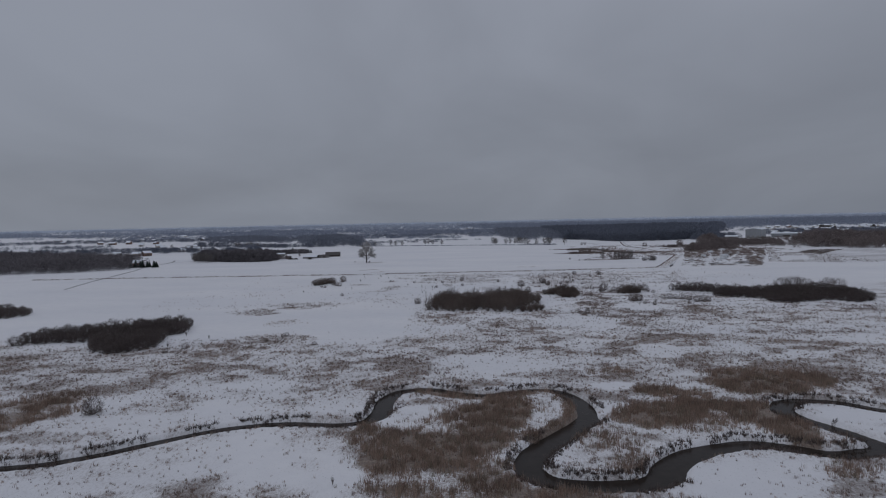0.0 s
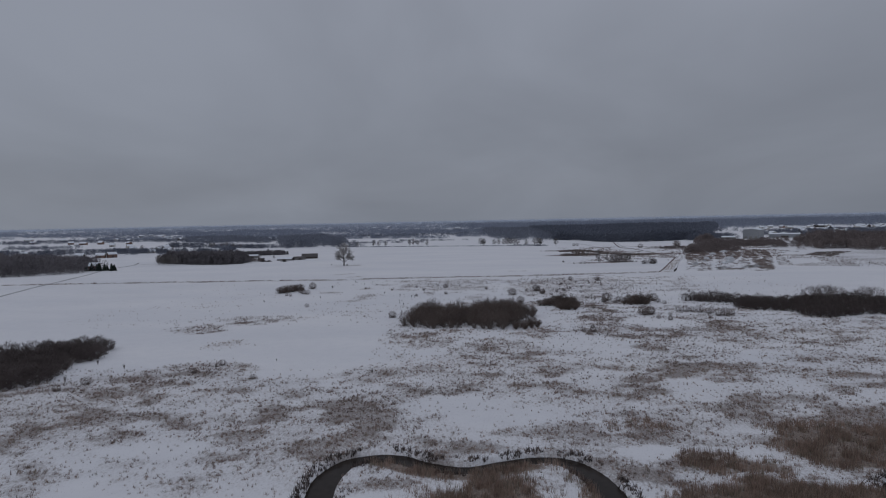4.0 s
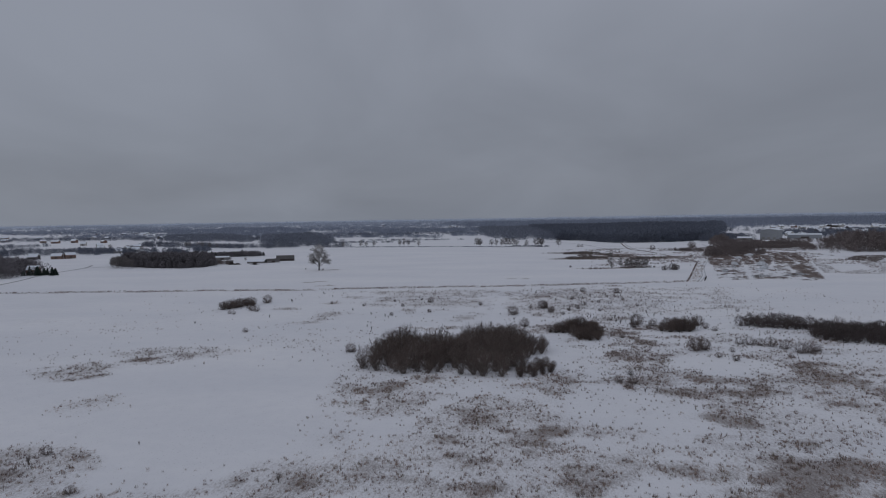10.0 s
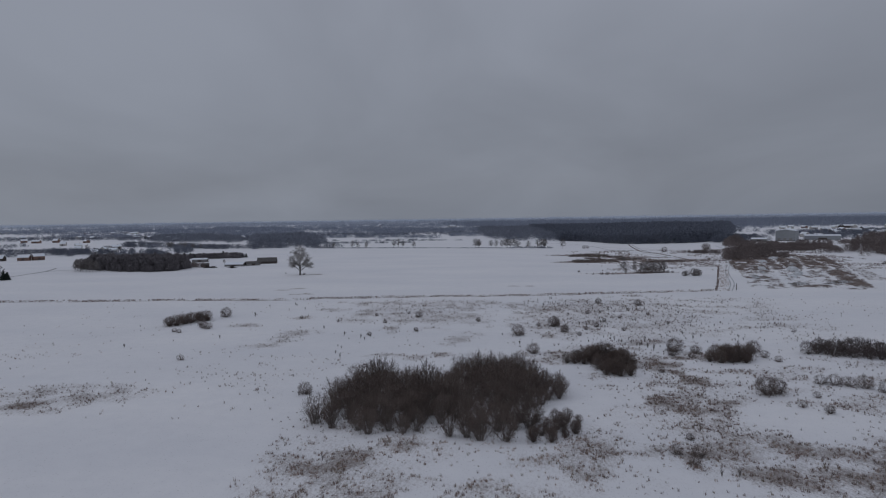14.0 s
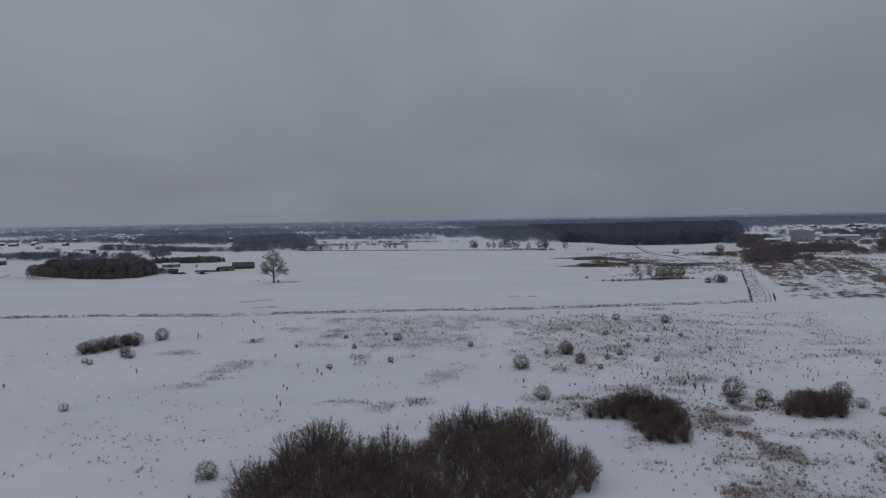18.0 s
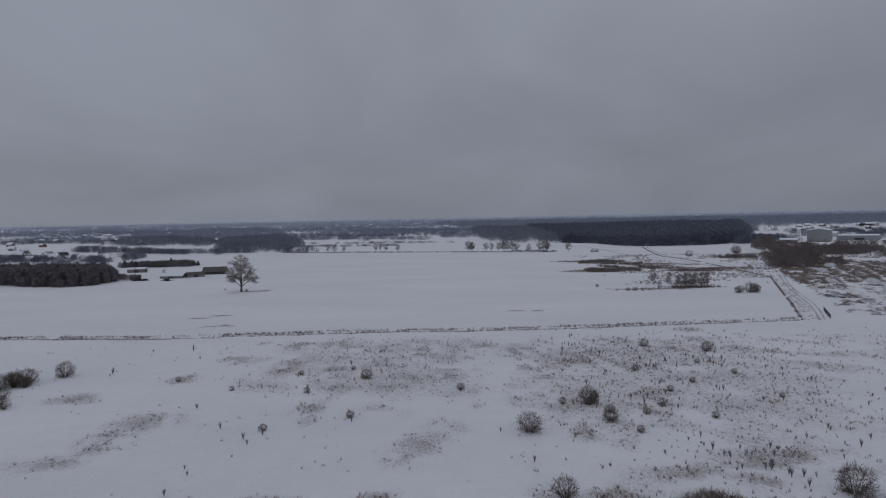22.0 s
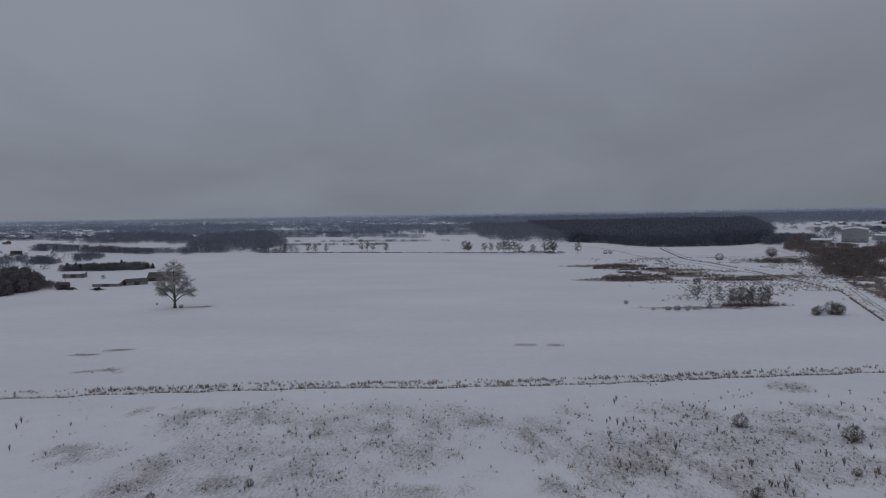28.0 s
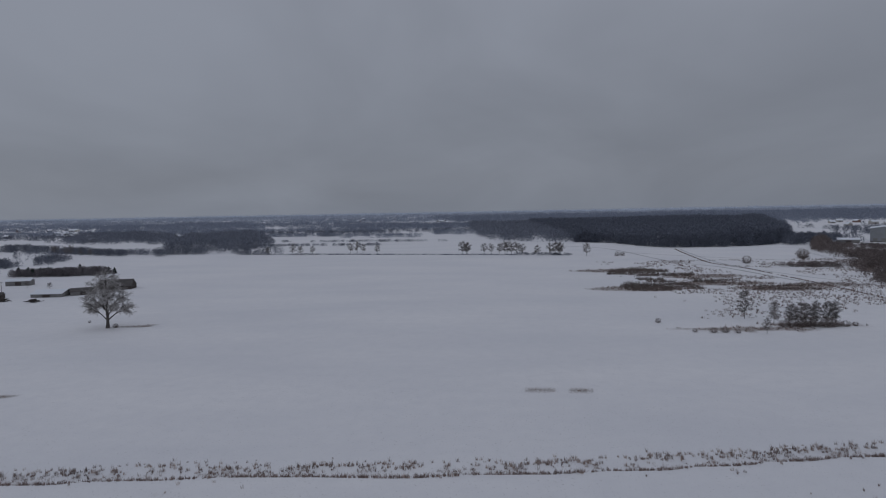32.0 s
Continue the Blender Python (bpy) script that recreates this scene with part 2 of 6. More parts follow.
def curve_through(pts, step=1.2):
    """Catmull-Rom points along a line."""
    p = [pts[0], *pts, pts[-1]]
    out = []
    for i in range(1, len(p) - 2):
        p0, p1, p2, p3 = (np.array(p[j], float) for j in (i - 1, i, i + 1, i + 2))
        n = max(2, int(np.linalg.norm(p2 - p1) / step))
        for s in np.linspace(0, 1, n, endpoint=False):
            out.append(tuple(0.5 * (2 * p1 + (p2 - p0) * s + (2 * p0 - 5 * p1 + 4 * p2 - p3) * s**2 + (3 * p1 - p0 - 3 * p2 + p3) * s**3)))
    return out + [tuple(p[-1])]


def inside(x, y, poly):
    out = np.zeros(x.shape, bool)
    for (ax, ay), (bx, by) in zip(poly, poly[1:] + poly[:1]):
        cross = ((ay > y) != (by > y)) & (x < (bx - ax) * (y - ay) / (by - ay + 1e-12) + ax)
        out ^= cross
    return out


RIVER_WEST = [(-460, 60), (-330, 92), (-250, 98), (-190, 112), (-140, 120), (-100, 128), (-87, 134), (-75, 145), (-65, 153), (-53, 157), (-39, 157), (-33, 160), (-31.5, 168),
              (-32, 179), (-29, 186), (-22, 188), (-14, 184), (-7, 182.5), (0, 185), (7, 188), (13, 186.5), (17, 180), (19, 172), (18.5, 163)]
RIVER_LOOP = [(18.5, 163), (15, 157), (10, 149), (5.5, 141), (4, 134), (7, 128.5), (13, 126.5), (22, 127), (28, 130), (31, 137), (36, 142),
              (42, 145.5), (50, 148.5), (57, 146.5), (64, 143.5), (74, 146), (90, 151), (120, 150), (170, 138), (240, 128), (330, 96)]
RIVER_NECK = [(75, 150), (71, 158), (67, 165), (65.5, 172), (68, 178), (74, 180), (81, 178.5), (89, 172), (102, 168), (125, 176), (150, 172), (200, 186), (290, 178)]
WEST, LOOP, NECK = curve_through(RIVER_WEST), curve_through(RIVER_LOOP), curve_through(RIVER_NECK)
DITCH = curve_through([(-420, 528), (-300, 536), (-172, 541), (-130, 541), (-93, 546), (-55, 551), (-15, 553), (24, 557), (64, 564), (95, 568), (122, 572)], 6)
FIELD_EDGE = curve_through([(123, 570), (137, 609), (154, 659), (179, 732)], 6)
MEADOW_DITCH = curve_through([(179, 732), (179, 784), (176, 845), (171, 902), (163, 938), (172, 1030), (180, 1090)], 6)
TRACK = curve_through([(131, 571), (147, 612), (166, 675), (190, 742), (222, 830), (262, 960), (280, 1040)], 8)
VILLAGE_ROAD = curve_through([(-330, 450), (-350, 510), (-367, 570), (-380, 615), (-400, 675), (-409, 737), (-424, 774)], 6)

REED_BEDS = [(-124, 162, 12, 15), (-126, 153, 9, 10), (-16, 140, 10, 20), (-9, 154, 9, 18), (-10, 126, 12, 9), (-1, 129, 5, 10), (-3, 164, 8, 13),
             (8, 121, 10, 3), (36, 166, 9, 9), (47, 168, 11, 12), (57, 167, 8, 11), (68, 197, 14, 11), (82, 199, 8, 8), (42, 187, 8, 5),
             (61, 159, 5, 10), (-23, 143, 5, 13), (-32, 150, 3, 6)]
PALE_REEDS = [(23, 207, 3.5, 3.5), (33, 208, 4, 4), (20, 142, 11, 11), (64, 151, 8, 6), (60, 135, 8, 4), (50, 156, 7, 5), (12, 172, 4, 8), (-26, 133, 6, 10), (22, 116, 12, 4), (8, 165, 7, 12)]
GRASS_A = [(-96, 237, 20, 27), (-69, 233, 12, 12), (-39, 253, 8, 11), (-34, 212, 11, 15), (-5, 258, 20, 23), (31, 238, 14, 14), (-89, 170, 9, 6),
           (-147, 218, 25, 21), (-160, 210, 12, 15), (-122, 196, 15, 12), (-1, 283, 14, 21), (63, 258, 22, 10), (99, 248, 18, 12), (-112, 219, 12, 14),
           (-42, 147, 5, 9), (-65, 130, 5, 4), (-76, 128, 7, 4), (-90, 124, 7, 4), (-42, 122, 3, 4)]
GRASS_B = [(-33, 208, 7, 11), (-39, 223, 10, 9), (-38, 251, 7, 10), (-64, 235, 8, 5), (-77, 220, 5, 6), (-91, 225, 8, 13), (-89, 211, 7, 11),
           (0, 241, 8, 6), (11, 263, 17, 14), (36, 263, 4, 4), (31, 231, 5, 6), (18, 204, 4, 6), (29, 205, 4, 7), (62, 216, 4, 4), (64, 206, 4, 7),
           (62, 263, 13, 4), (85, 312, 8, 9), (57, 310, 11, 5), (51, 338, 9, 25), (62, 284, 15, 13), (-29, 318, 8, 7), (69, 229, 9, 8), (68, 244, 9, 7)]
GRASS_C = [(-37, 254, 5, 9), (-23, 300, 5, 8), (5, 290, 6, 8), (21, 281, 5, 3), (8, 261, 6, 11), (15, 257, 4, 7), (34, 262, 4, 4), (23, 262, 2, 3),
           (46, 340, 8, 22), (58, 313, 9, 5), (69, 313, 7, 5), (59, 296, 6, 12), (90, 334, 8, 14), (66, 281, 8, 5), (63, 264, 8, 7), (-129, 326, 11, 5),
           (-117, 345, 10, 4), (-102, 291, 5, 3), (-92, 278, 2, 2), (-87, 263, 3, 4), (-43, 249, 4, 4), (-50, 249, 3, 3)]
GRASS_D = [(-26, 478, 5, 10), (-15, 483, 5, 6), (-68, 525, 5, 6), (-63, 492, 4, 6), (-52, 529, 6, 6), (-14, 520, 4, 4), (-5, 520, 3.5, 6), (-43, 476, 4.5, 7), (-43, 454, 2, 7.5),
           (-20, 425, 2.5, 3), (-14, 432, 2.6, 4.3), (-37, 405, 4.3, 1.5), (-78, 444, 5, 4), (-81, 431, 4.3, 3.4), (-86, 420, 5, 3), (-110, 461, 4, 3.3), (-88, 481, 4.6, 3), (-28, 404, 2.5, 2), (-19, 405, 2.5, 2)]
GRASS_E = [(7, 514, 4, 4), (14, 480, 3.5, 5), (16, 464, 3.7, 7.6), (20, 442, 3.2, 4), (15, 411, 6.7, 3.2), (16, 402, 4.2, 4.6), (45, 399, 3.4, 7), (47, 391, 3.2, 6), (61, 407, 4.3, 5),
           (51, 439, 4.5, 3.8), (58, 516, 4, 4), (37, 456, 3, 3), (39, 497, 5, 6), (38, 469, 5.4, 5.3), (25, 506, 8, 8), (46, 356, 5.3, 16), (47, 333, 7.6, 8.6), (-163, 542, 6, 2), (-140, 540, 6, 2)]
GRASS_H = [(-74, 529, 2, 2.6), (-67, 520, 2.6, 4.6), (-81, 529, 2.8, 1.7), (-54, 532, 3.6, 3.3), (-54, 519, 2, 2.2), (-42, 524, 5, 3), (-34, 527, 2.4, 2.5), (-38, 516, 4.5, 2.6), (-26, 521, 4, 2.3),
           (-16, 523, 3, 3.5), (-24, 511, 2.5, 3.2), (-13, 506, 2.7, 4.4), (-63, 500, 3.4, 3.3), (-82, 506, 4.7, 3.7), (-64, 490, 2.5, 2.2), (-48, 492, 2.6, 2.3), (-38, 493, 2.6, 3), (-24, 497, 4.5, 2.5), (-12, 493, 2.6, 1.7)]
GRASS_I = [(-5, 523, 3.7, 5.9), (5, 520, 2.6, 4.6), (10, 521, 2, 3.8), (11, 509, 1.8, 3), (12, 495, 3.2, 3), (21, 499, 3.3, 5.2), (32, 516, 3.2, 5.2), (34, 504, 3.5, 2.1), (58, 520, 4, 3.7), (72, 553, 3.3, 3.5),
           (72, 533, 4.4, 4.5), (42, 504, 3.5, 4.2), (27, 495, 2.7, 2.4), (-134, 333, 6.7, 5.2), (-103, 297, 5.6, 4.8), (-114, 358, 12.8, 5.4), (-36, 254, 6, 6), (-28, 306, 5, 9.8), (86, 332, 7.6, 12)]
GRASS_F = [(85, 888, 26, 9), (128, 850, 22, 9), (79, 794, 22, 9), (126, 812, 25, 8), (151, 790, 23, 9), (182, 803, 16, 9), (117, 688, 15, 4), (90, 680, 22, 3),
           (-136, 588, 4, 1.6), (-130, 594, 4, 1.6), (-122, 566, 4, 1.2), (-115, 569, 4, 1.2), (12, 601, 4, 1.0), (20, 604, 3, 0.8), (-147.5, 689.5, 6.5, 1.1)]


GRASS_G = [(40, 350, 4, 9), (45, 358, 4, 5), (46, 345, 6, 7), (52, 336, 5, 5), (37, 322, 4, 5), (45, 315, 5, 4), (52, 312, 8, 4), (61, 311, 6, 4), (18, 407, 5, 4), (45, 392, 5, 6), (49, 396, 4, 7), (58, 404, 8, 2), (50, 381, 3, 4), (53, 375, 4, 3)]
DIG = [(148, 585), (213, 572), (233, 628), (262, 700), (303, 814), (297, 866), (262, 873), (250, 925), (222, 830), (193, 748), (170, 660)]
DIG_TRACKS = [curve_through(p, 5) for p in ([(296, 865), (272, 765), (238, 660), (214, 572)], [(262, 870), (240, 770), (207, 665), (195, 578)], [(256, 910), (218, 740), (180, 615), (168, 578)],
                                            [(184, 695), (214, 684), (256, 702)], [(160, 640), (200, 650), (228, 690), (270, 800)])]
MARGIN = [(-31, 150), (-31.5, 168), (-32, 179), (-29, 186), (-22, 188), (-14, 184), (-7, 182.5), (0, 185), (7, 188), (13, 186.5), (17, 180), (19, 172), (18.5, 163), (10, 149), (0, 146)]


def covers(x, y):
    """Grass cover, reed cover and bare soil at each place, 0 to 1."""
    big, mid = fbm(x, y, 42, 3), fbm(x + 300, y - 50, 13, 3)
    base = np.zeros_like(x)

    def band(lo, hi, soft, amount, where=1.0):
        nonlocal base
        base = np.maximum(base, np.clip((y - lo) / soft, 0, 1) * np.clip((hi - y) / soft, 0, 1) * amount * where)

    east = np.clip((x + 45 + (y - 250) * 0.05) / 14, 0, 1)
    band(-200, 170, 20, 0.36)
    band(165, 262, 18, 0.46)
    band(240, 345, 22, 0.42, east)
    band(320, 455, 20, 0.30, np.clip((x - 18) / 14, 0, 1))
    band(430, 548, 16, 0.15, np.clip((x + 75) / 20, 0, 1) * np.clip((150 - x) / 40, 0, 1))
    band(330, 548, 20, 0.03)
    small = fbm(x - 70, y + 20, 4.5, 2)
    patch = np.clip((fbm(x + 11, y * 1.5 - 37, 9, 3) - 0.43) * 5.5, np.where(y < 345, 0.34, 0.12), 1.15)
    cover = base * 1.75 * np.clip(0.25 + 1.9 * (big - 0.30), 0.05, 1.4) * (0.3 + 1.3 * mid) * (0.4 + 1.2 * small) * patch
    for some, most in ((GRASS_A, 0.81), (GRASS_B, 0.81), (GRASS_C, 0.83), (GRASS_D, 0.75), (GRASS_E, 0.75), (GRASS_H, 0.75), (GRASS_I, 0.75)):
        if most < 0.8:
            some = [(bx, by, 1.6 * rx, 1.5 * ry) for bx, by, rx, ry in some]
            cover = np.maximum(cover, blobs(x, y, some, 0.6, 0.55) * np.clip(2.6 * fbm(x + y * 0.3, y * 0.6, 3.5, 3) - 0.6, 0, 1))
            continue
        cover = np.maximum(cover, blobs(x, y, some, most) * (0.15 + 1.2 * mid) * (0.4 + 1.2 * small) * np.maximum(patch, 0.25))
    # thin short grass over the western and eastern pasture
    thin = np.clip((x + 78) / 14, 0, 1) * np.clip((0 - x) / 8, 0, 1) * np.clip((y - 462) / 14, 0, 1) * np.clip((541 - y) / 8, 0, 1) * 0.27
    thin = np.maximum(thin, np.clip((x - 10) / 8, 0, 1) * np.clip((100 - x) / 40, 0, 1) * np.clip((y - 425) / 20, 0, 1) * np.clip((545 - y) / 10, 0, 1) * 0.26)
    cover = np.maximum(cover, thin * np.clip(3.2 * fbm(x + y * 0.35, y * 0.55, 7, 4) - 1.0, 0, 1.3))
    cover = np.maximum(cover, blobs(x, y, GRASS_G, 0.95) * (0.2 + 1.1 * mid) * np.clip(3 * small - 0.6, 0.1, 1.2))
    cover = np.maximum(cover, blobs(x, y, GRASS_F, 0.9) * (0.4 + 0.9 * mid))
    # open snow
    clear = blobs(x, y, [(-80, 285, 30, 20), (-2, 214, 11, 10), (5, 225, 8, 6), (30, 297, 13, 10), (40, 303, 10, 6), (-55, 138, 14, 12), (-38, 128, 12, 9),
                         (48, 133, 9, 8), (40, 124, 9, 6), (80, 168, 6, 6), (66, 346, 10, 12), (30, 192, 8, 4), (-70, 190, 12, 4), (-8, 222, 16, 7), (0, 445, 3, 60), (40, 284, 10, 6), (62, 340, 9, 8), (74, 342, 10, 8), (26, 310, 8, 9)])
    cover = cover * (1 - 0.85 * clear)
    reed = blobs(x, y, REED_BEDS) * np.clip(0.2 + 1.5 * mid, 0, 1)
    reed = np.maximum(reed, 0.5 * blobs(x, y, PALE_REEDS) * np.clip(2.2 * mid - 0.6, 0, 1))
    # wet brown margin of the loop
    edge = np.minimum(to_line(x, y, WEST[-48:]), to_line(x, y, LOOP))
    margin = np.clip(1.6 - np.abs(edge - 3.6) / 2.2, 0, 1) * (inside(x, y, MARGIN)) * np.clip(2.4 * mid - 0.3, 0, 1)
    reed = np.maximum(reed, margin)
    dig = inside(x, y, DIG)
    along, across = y * 0.94 + x * 0.34, x * 0.94 - y * 0.34
    soil = np.where(dig, np.clip(4.5 * (fbm(across, along * 0.4, 10, 4) - 0.16), 0, 1), 0)
    soil = soil * np.clip(4.2 * fbm(x + 31, y * 0.8, 5, 3) - 1.15, 0, 1)
    for line in DIG_TRACKS:
        soil = soil * np.clip(to_line(x, y, line) / 1.3 - 0.4, 0, 1)
    soil = np.where(dig & (y > 690), np.clip(soil * 1.35 + 0.2, 0, 1), np.where(dig, soil * np.clip(1.6 * fbm(x * 1.3, y * 0.8, 4, 3) - 0.1, 0.1, 1), soil))
    bank = inside(x, y, [(240, 694), (249, 686), (231, 626), (214, 580), (203, 583), (222, 640)])
    soil = np.where(bank, np.maximum(soil, np.clip(2.2 * fbm(x, y, 6, 3), 0, 1)), soil)
    furrow = inside(x, y, [(236, 626), (264, 698), (305, 812), (350, 800), (420, 800), (400, 640), (300, 600)]) & ~inside(x, y, [(283, 650), (253, 637), (326, 850), (342, 806)])
    soil = np.where(furrow, np.maximum(soil, 0.62 * np.clip(0.25 + fbm(across, along * 0.2, 8, 3), 0, 1)), soil)
    return cover, reed, soil


def relief(x, y):
    """Height of the ground."""
    z = (fbm(x, y, 30, 3) - 0.5) * 0.5 + (fbm(x + 40, y, 6, 2) - 0.5) * 0.12
    z = z * np.clip((900 - y) / 300, 0.1, 1)
    for line, half, depth in ((WEST, 2.0, 1.5), (LOOP, 2.7, 1.5), (NECK, 2.3, 1.5)):
        half = half * (0.85 + 0.35 * fbm(x, y, 7, 2))
        d = to_line(x, y, line)
        cut = np.clip((half + 1.0 - d) / 1.0, 0, 1)
        z = z * (1 - cut) - depth * cut + np.clip(1 - np.abs(d - half - 1.9) / 1.4, 0, 1) * 0.12
    d = to_line(x, y, DITCH)
    z = z - 0.7 * np.clip(1.6 - d, 0, 1) + 0.25 * np.clip(1 - np.abs(d - 3) / 2, 0, 1)
    dig = inside(x, y, DIG)
    ridge = np.abs(fbm(x * 0.5 + y * 0.2, y - x * 0.3, 11, 4) - 0.5) * 2
    return z + np.where(dig, 3.2 * (0.55 - ridge).clip(0), 0)


# ---- mesh helpers ----
def mesh_of(name, verts, faces, material, smooth=False):
    """A mesh from arrays: triangles or quads of one size."""
    me = bpy.data.meshes.new(name)
    verts, faces = np.asarray(verts, np.float32), np.asarray(faces, np.int32)
    k = faces.shape[1]
    me.vertices.add(len(verts)); me.vertices.foreach_set("co", verts.ravel())
    me.loops.add(faces.size); me.loops.foreach_set("vertex_index", faces.ravel())
    me.polygons.add(len(faces))
    me.polygons.foreach_set("loop_start", np.arange(0, faces.size, k, dtype=np.int32))
    if smooth:
        me.polygons.foreach_set("use_smooth", np.ones(len(faces), bool))
    me.materials.append(material)
    me.update(calc_edges=True)
    return me


def part(name, bm, material, parent, label=""):
    """Links a bmesh, or a mesh, as one object under a thing or a part."""
    if isinstance(bm, bmesh.types.BMesh):
        me = bpy.data.meshes.new(name)
        bm.to_mesh(me)
        bm.free()
        me.materials.append(material)
    else:
        me = bm
    ob = new(name, me)
    ob.parent = parent
    return tagged(ob, label)


def thing(name, label, category, m=None, group=""):
    ob = new(name)
    ob.empty_display_size = 0.2
    if m is not None:
        ob.matrix_world = m
    return tagged(ob, label, category, group)


def box(bm, x0, x1, y0, y1, z0, z1, bevel=0.0):
    got = bmesh.ops.create_cube(bm, size=1, matrix=Matrix.LocRotScale(((x0 + x1) / 2, (y0 + y1) / 2, (z0 + z1) / 2), None, (x1 - x0, y1 - y0, z1 - z0)))
    if bevel:
        bmesh.ops.bevel(bm, geom=list({e for v in got["verts"] for e in v.link_edges}), offset=bevel, segments=1, affect="EDGES")
    return bm


def solid(verts, faces):
    bm = bmesh.new()
    vs = [bm.verts.new(v) for v in verts]
    for f in faces:
        bm.faces.new([vs[i] for i in f])
    bmesh.ops.recalc_face_normals(bm, faces=bm.faces)
    return bm


# ---- ground ----
def steps(*runs):
    out = [runs[0][0]]
    for lo, hi, d in runs:
        n = max(1, int(round((hi - lo) / d)))
        out += list(np.linspace(lo, hi, n + 1)[1:])
    return np.array(out)


gx = steps((-9000, -2500, 1300), (-2500, -700, 150), (-700, -300, 25), (-300, -110, 4), (-110, 110, 0.85), (110, 312, 2.8), (312, 800, 25), (800, 2500, 150), (2500, 9000, 1300))
gy = steps((-4000, -200, 600), (-200, 60, 20), (60, 110, 4), (110, 205, 0.8), (205, 600, 2.4), (600, 960, 3.0), (960, 1500, 20), (1500, 5000, 150), (5000, 9000, 1000))
GX, GY = np.meshgrid(gx, gy)
gxs, gys = GX.ravel(), GY.ravel()
nx, ny = len(gx), len(gy)
idx = np.arange(nx * ny).reshape(ny, nx)
quads = np.stack([idx[:-1, :-1], idx[:-1, 1:], idx[1:, 1:], idx[1:, :-1]], -1).reshape(-1, 4)

GROUND = bpy.data.materials.new("snowy_ground")
GROUND.use_nodes = True
nd, ln = nodes_of(GROUND.node_tree)
g_out, g_bs = nd.new("ShaderNodeOutputMaterial"), nd.new("ShaderNodeBsdfPrincipled")
ln.new(g_bs.outputs[0], g_out.inputs[0])
g_tc = nd.new("ShaderNodeTexCoord")


def g_noise(scale, detail=4.0, rough=0.55, stretch=None):
    n = nd.new("ShaderNodeTexNoise")
    n.inputs["Scale"].default_value, n.inputs["Detail"].default_value, n.inputs["Roughness"].default_value = scale, detail, rough
    if stretch:
        mp = nd.new("ShaderNodeMapping"); mp.inputs["Scale"].default_value = stretch; mp.inputs["Rotation"].default_value = (0, 0, 0.35)
        ln.new(g_tc.outputs["Object"], mp.inputs[0]); ln.new(mp.outputs[0], n.inputs["Vector"])
    else:
        ln.new(g_tc.outputs["Object"], n.inputs["Vector"])
    return n.outputs["Fac"]


def g_math(op, a, b, c=None):
    n = nd.new("ShaderNodeMath"); n.operation = op
    for k, v in enumerate((a, b, c)):
        if isinstance(v, (int, float)):
            n.inputs[k].default_value = v
        elif v is not None:
            ln.new(v, n.inputs[k])
    return n.outputs[0]


def g_mix(f, a, b):
    n = nd.new("ShaderNodeMix"); n.data_type = "RGBA"
    for key, v in (("Factor", f), ("A", a), ("B", b)):
        if isinstance(v, tuple):
            n.inputs[key].default_value = (*v, 1)
        else:
            ln.new(v, n.inputs[key])
    return n.outputs["Result"]


def g_attr(name):
    n = nd.new("ShaderNodeAttribute"); n.attribute_name = name
    return n.outputs["Fac"]


def g_range(v, lo, hi):
    n = nd.new("ShaderNodeMapRange"); n.inputs["From Min"].default_value, n.inputs["From Max"].default_value = lo, hi
    ln.new(v, n.inputs["Value"])
    return n.outputs[0]


g_fine, g_mid, g_wide = g_noise(1.6, 5, 0.65), g_noise(0.22, 4), g_noise(0.012, 4, 0.5, (1, 2.2, 1))
snow_c = g_mix(g_range(g_wide, 0.3, 0.7), (0.775, 0.77, 0.785), (0.86, 0.846, 0.845))
snow_c = g_mix(g_math("MULTIPLY", g_range(g_mid, 0.35, 0.75), 0.35), snow_c, (0.72, 0.715, 0.735))
grass_c = g_mix(g_range(g_noise(0.5, 4), 0.35, 0.65), (0.16, 0.125, 0.10), (0.36, 0.305, 0.255))
speck = g_math("ADD", g_math("MULTIPLY", g_fine, 0.9), g_math("MULTIPLY", g_mid, 0.35))
g_cov = g_range(g_math("ADD", speck, g_math("MULTIPLY", g_attr("cover"), 0.66)), 0.80, 1.12)
thatch_c = g_mix(g_range(g_noise(1.1, 5, 0.7, (2.0, 0.7, 1)), 0.36, 0.64), (0.30, 0.25, 0.228), (0.52, 0.47, 0.445))
g_soft = g_range(g_math("ADD", g_math("MULTIPLY", g_noise(1.0, 6, 0.72, (1.9, 0.75, 1)), 1.9), g_math("MULTIPLY", g_attr("cover"), 0.62)), 0.98, 1.5)
g_soft = g_math("MULTIPLY", g_soft, g_range(g_attr("cover"), 0.015, 0.16))
col = g_mix(g_math("MULTIPLY", g_soft, 0.85), snow_c, thatch_c)
col = g_mix(g_math("MULTIPLY", g_cov, 0.16), col, grass_c)
g_dots = g_range(g_math("ADD", g_noise(2.6, 3, 0.6), g_math("MULTIPLY", g_range(g_attr("cover"), 0.02, 0.5), 0.16)), 0.645, 0.70)
col = g_mix(g_math("MULTIPLY", g_dots, 0.42), col, (0.17, 0.145, 0.13))
reed_c = g_mix(g_range(g_fine, 0.35, 0.65), (0.165, 0.128, 0.108), (0.34, 0.28, 0.235))
col = g_mix(g_range(g_math("ADD", speck, g_math("MULTIPLY", g_attr("reed"), 0.75)), 0.95, 1.2), col, reed_c)
soil_c = g_mix(g_range(g_noise(0.35, 5), 0.35, 0.65), (0.115, 0.089, 0.078), (0.23, 0.183, 0.16))
